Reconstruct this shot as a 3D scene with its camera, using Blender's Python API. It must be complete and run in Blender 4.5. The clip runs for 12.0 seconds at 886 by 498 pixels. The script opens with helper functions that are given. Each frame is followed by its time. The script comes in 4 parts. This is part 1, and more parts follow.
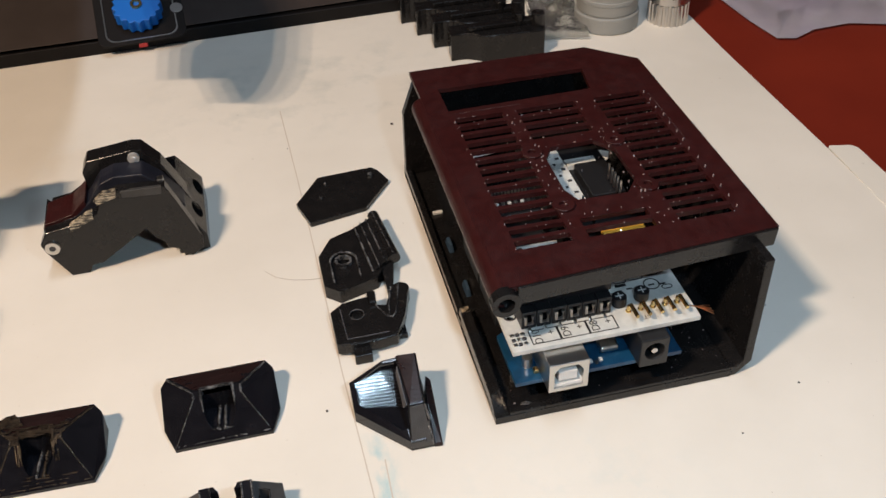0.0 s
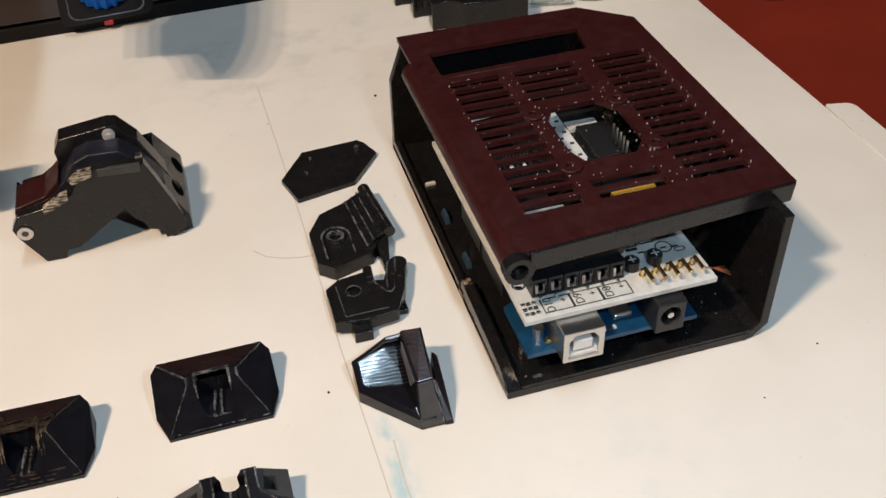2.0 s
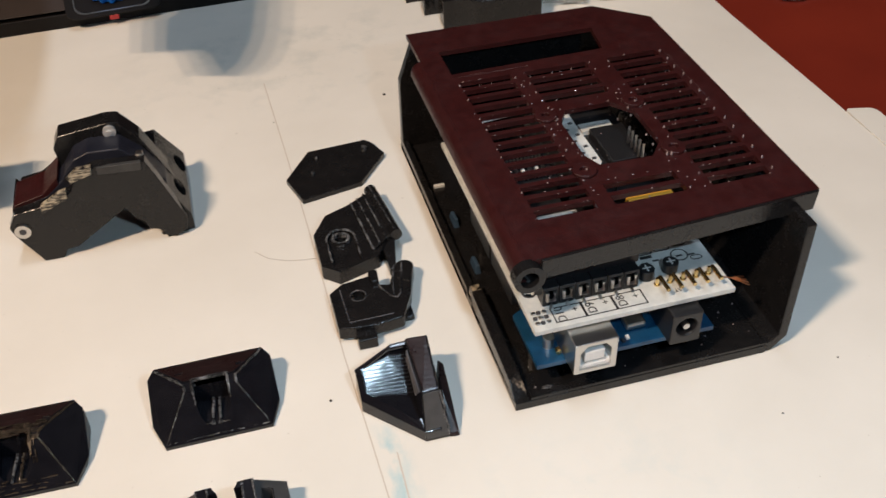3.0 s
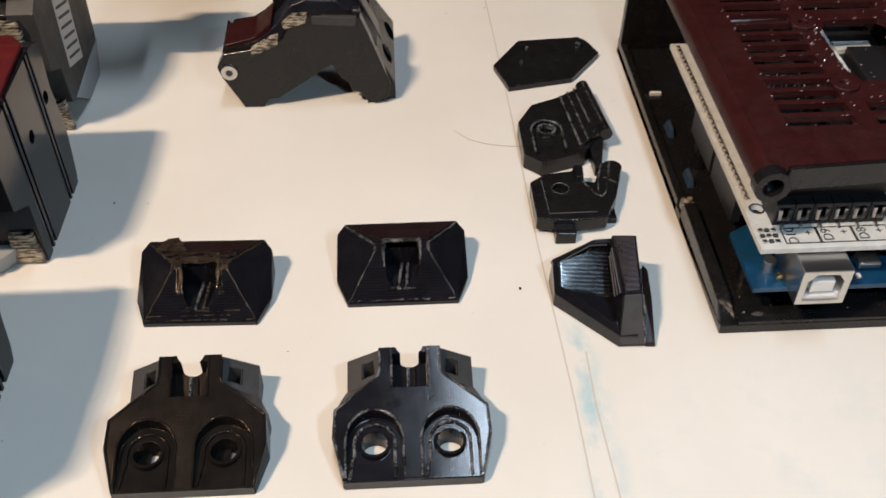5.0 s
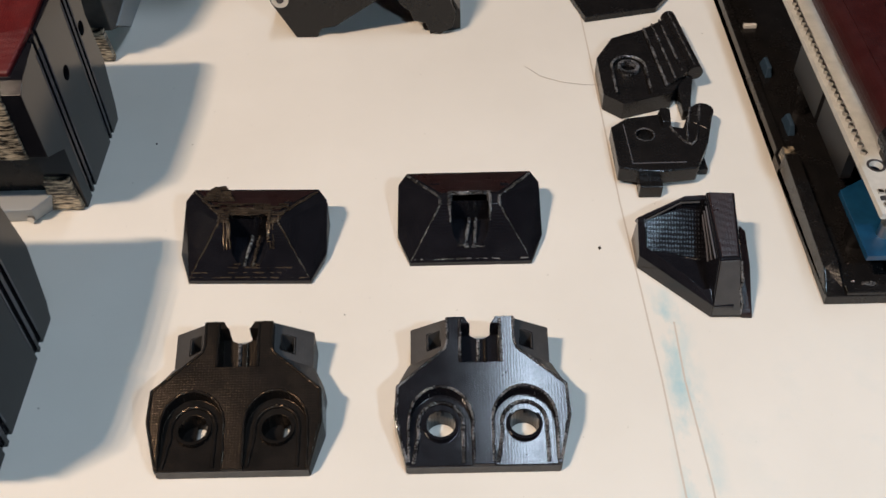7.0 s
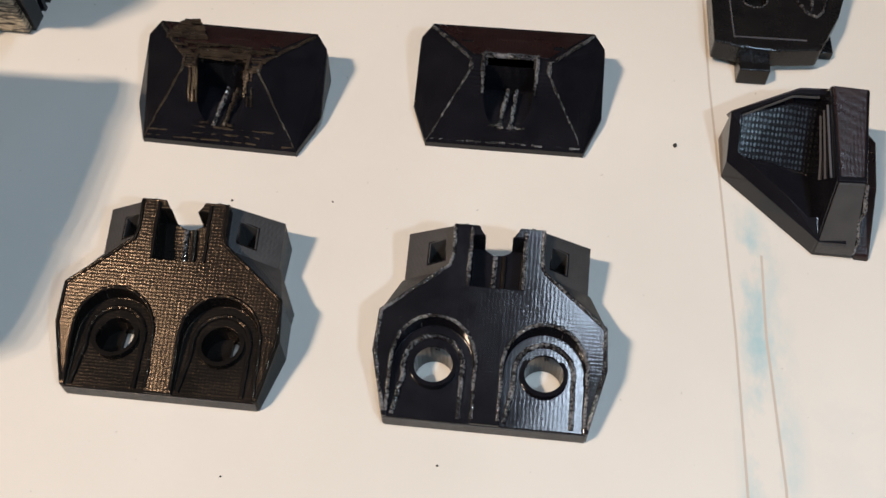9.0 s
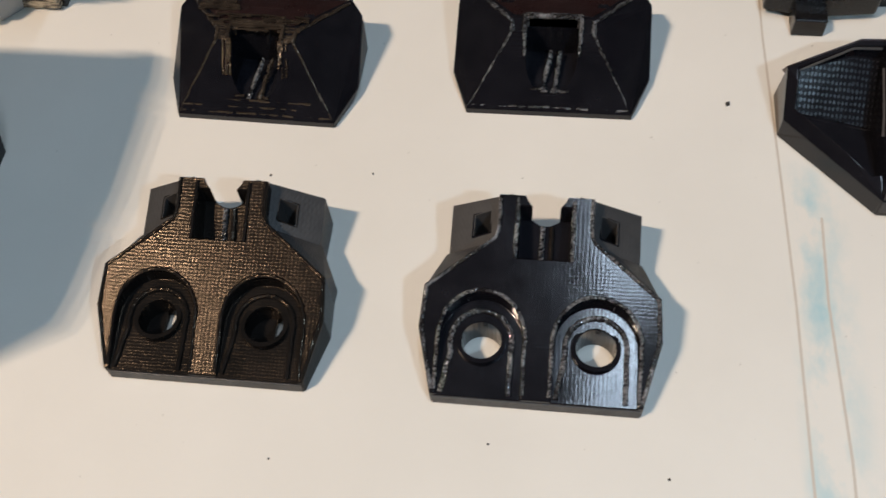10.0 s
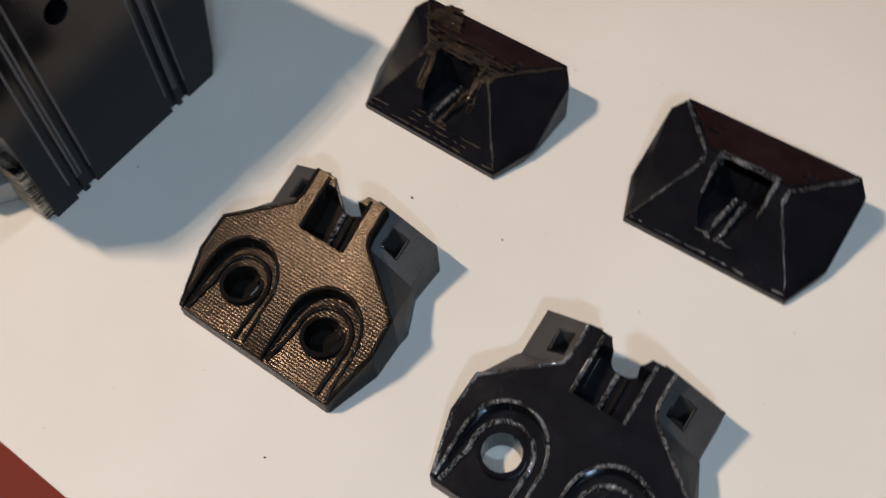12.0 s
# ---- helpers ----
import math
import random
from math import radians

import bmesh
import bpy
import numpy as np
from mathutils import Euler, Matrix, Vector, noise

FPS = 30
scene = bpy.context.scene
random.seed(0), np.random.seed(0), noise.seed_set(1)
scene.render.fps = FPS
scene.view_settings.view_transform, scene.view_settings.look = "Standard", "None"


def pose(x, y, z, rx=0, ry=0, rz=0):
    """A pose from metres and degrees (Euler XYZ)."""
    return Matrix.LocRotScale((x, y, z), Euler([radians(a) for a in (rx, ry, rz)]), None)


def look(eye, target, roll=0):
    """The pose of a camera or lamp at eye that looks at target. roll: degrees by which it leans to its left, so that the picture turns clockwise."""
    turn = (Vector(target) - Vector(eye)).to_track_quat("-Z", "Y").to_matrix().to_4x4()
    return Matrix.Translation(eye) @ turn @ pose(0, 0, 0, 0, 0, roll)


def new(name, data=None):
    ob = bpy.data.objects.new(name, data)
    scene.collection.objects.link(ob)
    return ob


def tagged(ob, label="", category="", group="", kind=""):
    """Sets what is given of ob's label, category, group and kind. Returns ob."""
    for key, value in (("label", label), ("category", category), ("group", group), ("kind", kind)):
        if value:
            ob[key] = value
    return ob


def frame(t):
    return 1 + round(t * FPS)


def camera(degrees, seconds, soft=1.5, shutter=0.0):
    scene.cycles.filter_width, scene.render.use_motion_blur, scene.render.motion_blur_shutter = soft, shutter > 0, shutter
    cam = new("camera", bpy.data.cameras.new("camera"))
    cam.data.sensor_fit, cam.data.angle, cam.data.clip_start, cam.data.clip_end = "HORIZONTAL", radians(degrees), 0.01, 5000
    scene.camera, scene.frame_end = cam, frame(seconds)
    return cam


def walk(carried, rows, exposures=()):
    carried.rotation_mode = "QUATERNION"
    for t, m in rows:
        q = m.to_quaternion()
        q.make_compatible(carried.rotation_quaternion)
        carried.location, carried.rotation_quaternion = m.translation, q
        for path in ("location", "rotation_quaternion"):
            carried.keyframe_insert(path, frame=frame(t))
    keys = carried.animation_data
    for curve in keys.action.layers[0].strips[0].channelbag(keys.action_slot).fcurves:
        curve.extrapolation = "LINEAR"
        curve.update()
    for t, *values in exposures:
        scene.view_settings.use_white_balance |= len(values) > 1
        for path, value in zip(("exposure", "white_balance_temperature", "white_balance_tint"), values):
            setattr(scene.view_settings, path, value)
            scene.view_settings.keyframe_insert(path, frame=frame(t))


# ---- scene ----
cam = camera(49.98, 12.0, shutter=0.4)
PATH = [
    (0, (-0.05164, -0.18279, 0.22393), (-0.02024, -0.03085, 0.09773), -2.637),
    (0.5, (-0.05292, -0.18248, 0.22409), (-0.02051, -0.03188, 0.09654), -2.880),
    (1, (-0.05205, -0.17907, 0.22286), (-0.01847, -0.02937, 0.09455), -2.995),
    (1.5, (-0.05609, -0.17297, 0.21679), (-0.01689, -0.02422, 0.08897), -2.774),
    (2, (-0.06145, -0.17231, 0.21041), (-0.02319, -0.02374, 0.08211), -2.814),
    (2.5, (-0.05548, -0.16681, 0.21145), (-0.01702, -0.01833, 0.08309), -2.856),
    (2.7, (-0.05615, -0.16536, 0.20922), (-0.01812, -0.01680, 0.08083), -2.812),
    (4.5, (-0.07970, -0.16271, 0.19259), (-0.06297, -0.01261, 0.06148), 0.283),
    (5, (-0.08029, -0.15985, 0.18198), (-0.07175, -0.01351, 0.04592), 0.154),
    (5.5, (-0.08203, -0.15545, 0.18077), (-0.07789, -0.01168, 0.04180), -0.849),
    (6, (-0.08567, -0.15298, 0.17855), (-0.08465, -0.01124, 0.03745), -1.649),
    (6.5, (-0.09152, -0.14718, 0.17299), (-0.09189, -0.00912, 0.02829), -1.005),
    (7, (-0.08573, -0.13637, 0.17164), (-0.08694, -0.00173, 0.02376), -1.622),
    (9, (-0.07798, -0.09825, 0.13656), (-0.09179, 0.01169, -0.02994), -1.193),
    (9.5, (-0.07176, -0.09096, 0.13318), (-0.09247, 0.01388, -0.03588), -6.058),
    (10, (-0.07911, -0.09380, 0.13388), (-0.10093, 0.00770, -0.03706), -6.908),
    (10.5, (-0.08443, -0.08519, 0.13189), (-0.10431, 0.01291, -0.04127), -6.019),
    (11, (-0.07780, -0.08113, 0.12959), (-0.10685, 0.01780, -0.04178), -3.530),
    (11.5, (-0.06264, -0.07974, 0.12547), (-0.11847, 0.01215, -0.04316), -8.068),
    (12, (-0.06116, -0.07247, 0.13557), (-0.13107, 0.00895, -0.03320), -5.865),
]
walk(cam, [(t, look(e, g, r)) for t, e, g, r in PATH],
     exposures=[(0, 0.25, 6470, 10), (2.7, 0.25, 6450, 10), (5.5, 0.24, 6280, 10), (6, 0.23, 6260, 10), (6.5, 0.02, 6300, 10), (7.2, 0.10, 6240, 10), (9, 0.06, 6200, 10), (9.5, 0.10, 6150, 10), (10, -0.06, 6150, 8), (11, 0.01, 6120, 8), (11.5, 0.05, 6120, 9), (12, -0.13, 6120, 10)])
# ---- world and light ----
world = bpy.data.worlds.new("night_room")
scene.world = world
world.use_nodes = True
world.node_tree.nodes["Background"].inputs[0].default_value = (0.9, 0.82, 0.78, 1)
world.node_tree.nodes["Background"].inputs[1].default_value = 0.04


def lamp(name, place, watts, colour, radius):
    data = bpy.data.lights.new(name, "POINT")
    data.energy, data.color, data.shadow_soft_size = watts, colour, radius
    ob = new(name, data)
    ob.location = place
    return ob


# the warm desk lamp: four small shaded bulbs in a row, high on the front left
WARM = (1.0, 0.75, 0.55)
for k in (-1.5, -0.5, 0.5, 1.5):
    data = bpy.data.lights.new("desk_lamp_bulb", "SPOT")
    data.energy, data.color, data.shadow_soft_size = 10.6, WARM, 0.006
    data.spot_size, data.spot_blend = radians(105), 0.35
    place = (-0.59 + 0.032 * k, -0.345 - 0.010 * k, 0.94)
    new("desk_lamp_bulb", data).matrix_world = look(place, (0.0, 0.12, 0.0))
# the cool torch of the filming telephone
lamp("torch", (0.010, -0.150, 0.208), 0.78, (0.60, 0.81, 1.0), 0.003)
# the cool ceiling tube of the room
data = bpy.data.lights.new("ceiling_light", "AREA")
data.shape, data.size, data.size_y, data.energy, data.color = "RECTANGLE", 0.075, 0.80, 6.8, (0.72, 0.85, 1.0)
new("ceiling_light", data).location = (0.078, -0.08, 1.68)


# ---- materials ----
def material(name, colour, rough=0.5, metal=0.0, spec=0.5):
    m = bpy.data.materials.new(name)
    m.use_nodes = True
    p = m.node_tree.nodes["Principled BSDF"]
    p.inputs["Base Color"].default_value = (*colour, 1)
    p.inputs["Roughness"].default_value = rough
    p.inputs["Metallic"].default_value = metal
    p.inputs["Specular IOR Level"].default_value = spec
    return m


def nodes_of(m):
    return m.node_tree.nodes, m.node_tree.links, m.node_tree.nodes["Principled BSDF"]


def coordinates(m):
    n, l, p = nodes_of(m)
    t = n.get("Texture Coordinate") or n.new("ShaderNodeTexCoord")
    return t.outputs["Object"]


def noise_node(m, scale, detail=4.0, rough=0.55, stretch=None):
    n, l, p = nodes_of(m)
    t = n.new("ShaderNodeTexNoise")
    t.inputs["Scale"].default_value, t.inputs["Detail"].default_value, t.inputs["Roughness"].default_value = scale, detail, rough
    vec = coordinates(m)
    if stretch:
        q = n.new("ShaderNodeMapping")
        q.inputs["Scale"].default_value = stretch
        l.new(vec, q.inputs["Vector"])
        vec = q.outputs["Vector"]
    l.new(vec, t.inputs["Vector"])
    return t.outputs["Fac"]


def ramp(m, fac, stops):
    n, l, p = nodes_of(m)
    r = n.new("ShaderNodeValToRGB")
    e = r.color_ramp.elements
    while len(e) < len(stops):
        e.new(0.5)
    for el, (at, c) in zip(e, stops):
        el.position, el.color = at, (*c, 1) if len(c) == 3 else c
    l.new(fac, r.inputs["Fac"])
    return r.outputs["Color"]


def wave_node(m, period, axis, distort=0.6):
    n, l, p = nodes_of(m)
    w = n.new("ShaderNodeTexWave")
    w.wave_type, w.bands_direction = "BANDS", axis
    w.inputs["Scale"].default_value = 0.31416 / period
    w.inputs["Distortion"].default_value = distort
    w.inputs["Detail"].default_value = 2.0
    w.inputs["Detail Scale"].default_value = 1.5
    l.new(coordinates(m), w.inputs["Vector"])
    return w.outputs["Fac"]


def add(m, a, b, ka=1.0, kb=1.0):
    n, l, p = nodes_of(m)
    x = n.new("ShaderNodeMath")
    x.operation = "MULTIPLY"
    l.new(a, x.inputs[0])
    x.inputs[1].default_value = ka
    y = n.new("ShaderNodeMath")
    y.operation = "MULTIPLY_ADD"
    l.new(b, y.inputs[0])
    y.inputs[1].default_value = kb
    l.new(x.outputs[0], y.inputs[2])
    return y.outputs[0]


def bump(m, height, strength, distance):
    n, l, p = nodes_of(m)
    b = n.new("ShaderNodeBump")
    b.inputs["Strength"].default_value, b.inputs["Distance"].default_value = strength, distance
    l.new(height, b.inputs["Height"])
    l.new(b.outputs["Normal"], p.inputs["Normal"])


def printed_plastic(name, dark, light, rough=(0.28, 0.5), strength=0.6, spec=0.5, flat=False, tint=None):
    """Printed plastic: layer lines up the sides, a raster of lines on the flats, dull and shiny patches."""
    m = material(name, dark, 0.4, 0.0, spec)
    n, l, p = nodes_of(m)
    if tint:
        p.inputs["Specular Tint"].default_value = (*tint, 1)
    l.new(ramp(m, noise_node(m, 260.0), [(0.3, dark), (0.75, light)]), p.inputs["Base Color"])
    patches = add(m, noise_node(m, 150.0, 3.0), noise_node(m, 1300.0, 3.0), 0.6, 0.4)
    l.new(ramp(m, patches, [(0.38, (rough[0],) * 3), (0.62, (rough[1],) * 3)]), p.inputs["Roughness"])
    lines = add(m, wave_node(m, 0.0005, "Y", 3.0) if flat else wave_node(m, 0.00042, "Z", 1.5), wave_node(m, 0.0006, "X", 2.5), 1.0, 0.6)
    bump(m, add(m, lines, noise_node(m, 1500.0), 0.8, 2.2), strength, 0.00006)
    return m


BLACK = printed_plastic("black_printed_plastic", (0.007, 0.007, 0.0075), (0.013, 0.012, 0.012), (0.12, 0.32), 0.19, 0.38)
# the specular tint carries the warm lamp's tan, not a colour of the plastic
RASTER = printed_plastic("woven_raster_plastic_lamp_tint", (0.008, 0.0075, 0.007), (0.014, 0.012, 0.011), (0.13, 0.25), 0.21, 0.09, True, (1.0, 0.78, 0.56))
GLOSS = printed_plastic("glossy_black_plastic", (0.006, 0.0063, 0.0085), (0.011, 0.011, 0.014), (0.08, 0.14), 0.065, 0.42, True)
# dull black sides, base colour lifted to grey to stand in for torchlight
SIDE = printed_plastic("dull_black_plastic_torchlit", (0.042, 0.041, 0.041), (0.062, 0.060, 0.059), (0.42, 0.6), 0.3, 0.5)
WEAVE = material("grid_textured_black_plastic", (0.008, 0.0085, 0.011), 0.15, 0.0, 0.5)
weave_lines = add(WEAVE, wave_node(WEAVE, 0.0007, "X", 1.6), wave_node(WEAVE, 0.0008, "Y", 1.6), 0.5, 0.5)
nodes_of(WEAVE)[1].new(ramp(WEAVE, add(WEAVE, weave_lines, noise_node(WEAVE, 900.0, 3.0), 0.6, 0.4), [(0.34, (0.30,) * 3), (0.58, (0.12,) * 3)]), nodes_of(WEAVE)[2].inputs["Roughness"])
bump(WEAVE, add(WEAVE, add(WEAVE, wave_node(WEAVE, 0.0006, "X", 0.8), wave_node(WEAVE, 0.0007, "Y", 0.8), 1.0, 1.0), noise_node(WEAVE, 1600.0), 1.0, 1.4), 0.09, 0.00006)
# shiny black edge bead; its pale speckle is highlights put into the base colour
EDGE = material("lumpy_black_bead_painted_glints", (0.022, 0.021, 0.021), 0.11, 0.0, 0.9)
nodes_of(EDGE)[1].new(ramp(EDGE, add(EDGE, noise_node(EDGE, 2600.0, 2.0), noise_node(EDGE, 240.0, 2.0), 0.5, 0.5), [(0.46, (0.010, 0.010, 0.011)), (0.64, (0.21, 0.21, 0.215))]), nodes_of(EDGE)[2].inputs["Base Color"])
bump(EDGE, noise_node(EDGE, 1400.0, 3.0), 1.0, 0.0005)
SILKY = material("silky_grey_bead", (0.10, 0.10, 0.11), 0.16)
# scaly black plastic; brown base and tint imitate the warm lamp's reflection
SCALY = printed_plastic("scaly_black_plastic_tan_glints", (0.014, 0.011, 0.009), (0.05, 0.038, 0.027), (0.14, 0.3), 0.9, 0.7, False, (1.0, 0.82, 0.64))
BROWN = printed_plastic("brown_black_plastic", (0.012, 0.006, 0.006), (0.020, 0.009, 0.009), (0.25, 0.45), 0.35, 0.45)
MAROON = printed_plastic("maroon_printed_plastic", (0.026, 0.0056, 0.0056), (0.040, 0.0085, 0.0082), (0.3, 0.5), 0.4, 0.36)
CAP = printed_plastic("red_maroon_plastic", (0.075, 0.006, 0.007), (0.11, 0.010, 0.010), (0.4, 0.6), 0.5)
NAVY = printed_plastic("blue_black_plastic", (0.010, 0.011, 0.018), (0.016, 0.017, 0.026), (0.35, 0.55), 0.4)
GREY_BODY = printed_plastic("grey_servo_plastic", (0.035, 0.034, 0.033), (0.055, 0.053, 0.05), (0.45, 0.6), 0.3)
PALE = material("pale_grey_plastic", (0.34, 0.36, 0.37), 0.45)
# rough dark scales; the gold lamplight on them is painted by the colour ramp
GLITTER = material("scaly_plastic_painted_glints", (0.05, 0.04, 0.028), 0.25)
l_ = GLITTER.node_tree.links
l_.new(ramp(GLITTER, noise_node(GLITTER, 900.0, 3.0, 0.6, (0.35, 0.35, 1.9)), [(0.42, (0.014, 0.013, 0.012)), (0.62, (0.50, 0.42, 0.30))]), nodes_of(GLITTER)[2].inputs["Base Color"])
bump(GLITTER, noise_node(GLITTER, 1100.0), 0.9, 0.0003)
SILVER = material("dull_steel", (0.62, 0.60, 0.57), 0.28, 1.0)
bump(SILVER, noise_node(SILVER, 1500.0), 0.25, 0.00008)
ZINC = material("bright_zinc", (0.72, 0.71, 0.68), 0.42, 0.55)
BRASS = material("brass", (0.62, 0.42, 0.16), 0.25, 1.0)
COPPER = material("copper_wire", (0.75, 0.36, 0.18), 0.3, 1.0)
GOLD = material("gold_plated_pin", (0.75, 0.55, 0.25), 0.25, 1.0)
WHITE_PCB = material("white_circuit_board", (0.62, 0.64, 0.62), 0.38)
nodes_of(WHITE_PCB)[1].new(ramp(WHITE_PCB, noise_node(WHITE_PCB, 300.0), [(0.35, (0.55, 0.57, 0.55)), (0.7, (0.68, 0.69, 0.66))]), nodes_of(WHITE_PCB)[2].inputs["Base Color"])
BLUE_PCB = material("blue_circuit_board", (0.008, 0.075, 0.17), 0.35)
nodes_of(BLUE_PCB)[1].new(ramp(BLUE_PCB, noise_node(BLUE_PCB, 350.0), [(0.35, (0.004, 0.040, 0.10)), (0.7, (0.008, 0.066, 0.15))]), nodes_of(BLUE_PCB)[2].inputs["Base Color"])
INK = material("black_ink", (0.012, 0.012, 0.012), 0.5)
WHITE_PLASTIC = material("white_plastic", (0.75, 0.75, 0.73), 0.4)
BLACK_MOULDED = material("black_moulded_plastic", (0.012, 0.012, 0.013), 0.38)
bump(BLACK_MOULDED, noise_node(BLACK_MOULDED, 1200.0), 0.15, 0.00005)
DARK_GREY = material("dark_grey_plastic", (0.045, 0.045, 0.05), 0.5)
YELLOW = material("yellow_plastic", (0.62, 0.30, 0.03), 0.45)
BLUE_KNOB = material("blue_plastic", (0.005, 0.13, 0.55), 0.42)
bump(BLUE_KNOB, noise_node(BLUE_KNOB, 1200.0), 0.3, 0.00008)
STRING = material("glossy_string_plastic", (0.34, 0.27, 0.27), 0.12)
TAB = material("dull_blue_plastic", (0.03, 0.06, 0.10), 0.5)
LABEL = material("white_label", (0.6, 0.6, 0.58), 0.5)
GREY_ROLL = material("grey_tape", (0.30, 0.31, 0.30), 0.5)
bump(GREY_ROLL, wave_node(GREY_ROLL, 0.0009, "Z"), 0.3, 0.0001)
CLEAR = material("clear_film", (0.9, 0.9, 0.88), 0.12)
nodes_of(CLEAR)[2].inputs["Transmission Weight"].default_value = 0.95
nodes_of(CLEAR)[2].inputs["IOR"].default_value = 1.2
bump(CLEAR, noise_node(CLEAR, 60.0), 0.5, 0.002)

# the drawing paper, with greenish-blue smears beside the fold
PAPER = material("cream_paper", (0.74, 0.71, 0.64), 0.62, 0.0, 0.35)
n_, l_, p_ = nodes_of(PAPER)
plain = ramp(PAPER, noise_node(PAPER, 14.0, 6.0), [(0.3, (0.70, 0.67, 0.60)), (0.7, (0.78, 0.75, 0.68))])
speck = ramp(PAPER, noise_node(PAPER, 520.0, 2.0), [(0.20, (0.5, 0.48, 0.44)), (0.26, (1, 1, 1))])
mix1 = n_.new("ShaderNodeMix")
mix1.data_type, mix1.blend_type = "RGBA", "MULTIPLY"
mix1.inputs["Factor"].default_value = 0.7
l_.new(plain, mix1.inputs[6])
l_.new(speck, mix1.inputs[7])
sep = n_.new("ShaderNodeSeparateXYZ")
l_.new(coordinates(PAPER), sep.inputs[0])


def band(value, a, b, c, d):
    """1 between b and c, falling to 0 at a and d."""
    up = n_.new("ShaderNodeMapRange")
    up.inputs["From Min"].default_value, up.inputs["From Max"].default_value = a, b
    l_.new(value, up.inputs["Value"])
    down = n_.new("ShaderNodeMapRange")
    down.inputs["From Min"].default_value, down.inputs["From Max"].default_value = d, c
    l_.new(value, down.inputs["Value"])
    m = n_.new("ShaderNodeMath")
    m.operation = "MULTIPLY"
    l_.new(up.outputs[0], m.inputs[0])
    l_.new(down.outputs[0], m.inputs[1])
    return m.outputs[0]


def times(a, b):
    m = n_.new("ShaderNodeMath")
    m.operation = "MULTIPLY"
    l_.new(a, m.inputs[0])
    l_.new(b, m.inputs[1])
    return m.outputs[0]


smear = times(times(band(sep.outputs["X"], -0.042, -0.0385, -0.036, -0.030), band(sep.outputs["Y"], -0.07, -0.05, 0.0, 0.008)),
              ramp(PAPER, noise_node(PAPER, 130.0, 5.0, 0.6, (1, 0.5, 1)), [(0.44, (0, 0, 0)), (0.66, (1, 1, 1))]))
mix2 = n_.new("ShaderNodeMix")
mix2.data_type = "RGBA"
l_.new(smear, mix2.inputs["Factor"])
l_.new(mix1.outputs[2], mix2.inputs[6])
mix2.inputs[7].default_value = (0.42, 0.58, 0.60, 1)
# faint bluish rubbings in front of the box
rubbing = times(times(band(sep.outputs["X"], -0.036, -0.015, 0.03, 0.06), band(sep.outputs["Y"], -0.09, -0.07, -0.03, -0.005)),
                ramp(PAPER, noise_node(PAPER, 48.0, 5.0, 0.6), [(0.50, (0, 0, 0)), (0.72, (0.4, 0.4, 0.4))]))
mix4 = n_.new("ShaderNodeMix")
mix4.data_type = "RGBA"
l_.new(rubbing, mix4.inputs["Factor"])
l_.new(mix2.outputs[2], mix4.inputs[6])
mix4.inputs[7].default_value = (0.50, 0.60, 0.60, 1)
# faint grey smudges at the back
smudge = times(times(band(sep.outputs["X"], -0.12, -0.06, 0.0, 0.06), band(sep.outputs["Y"], 0.17, 0.2, 0.25, 0.29)),
               ramp(PAPER, noise_node(PAPER, 55.0, 5.0, 0.6), [(0.50, (0, 0, 0)), (0.75, (0.45, 0.45, 0.45))]))
mix3 = n_.new("ShaderNodeMix")
mix3.data_type = "RGBA"
l_.new(smudge, mix3.inputs["Factor"])
l_.new(mix4.outputs[2], mix3.inputs[6])
mix3.inputs[7].default_value = (0.42, 0.45, 0.42, 1)
l_.new(mix3.outputs[2], p_.inputs["Base Color"])
bump(PAPER, add(PAPER, noise_node(PAPER, 18.0, 3.0), noise_node(PAPER, 900.0), 4.0, 0.12), 0.25, 0.0006)
PENCIL = material("faint_fold_line", (0.56, 0.50, 0.42), 0.7)
LILAC = material("white_lilac_sheet", (0.62, 0.58, 0.66), 0.6)
nodes_of(LILAC)[1].new(ramp(LILAC, noise_node(LILAC, 20.0), [(0.35, (0.55, 0.50, 0.60)), (0.7, (0.70, 0.68, 0.72))]), nodes_of(LILAC)[2].inputs["Base Color"])
RED_TABLE = material("red_brown_table_top", (0.16, 0.020, 0.007), 0.6, 0.0, 0.2)
nodes_of(RED_TABLE)[1].new(ramp(RED_TABLE, noise_node(RED_TABLE, 9.0, 6.0), [(0.3, (0.13, 0.012, 0.005)), (0.7, (0.20, 0.022, 0.009))]), nodes_of(RED_TABLE)[2].inputs["Base Color"])
bump(RED_TABLE, noise_node(RED_TABLE, 250.0), 0.12, 0.0002)
WALL = material("red_brown_wall", (0.16, 0.06, 0.055), 0.8)
bump(WALL, noise_node(WALL, 40.0), 0.2, 0.002)
CEILING = material("plain_ceiling", (0.4, 0.41, 0.42), 0.9)
PANEL = material("brown_black_panel", (0.040, 0.033, 0.032), 0.6, 0.0, 0.22)
nodes_of(PANEL)[1].new(ramp(PANEL, noise_node(PANEL, 40.0), [(0.3, (0.034, 0.026, 0.023)), (0.7, (0.046, 0.036, 0.033))]), nodes_of(PANEL)[2].inputs["Base Color"])
bump(PANEL, noise_node(PANEL, 1400.0), 0.2, 0.00008)
PANEL_EDGE = material("black_panel_edge", (0.004, 0.003, 0.003), 0.65, 0.0, 0.25)
RED_GLOW = material("red_indicator", (0.35, 0.02, 0.02), 0.4)

# ---- mesh helpers, in millimetres ----
MM = 0.001


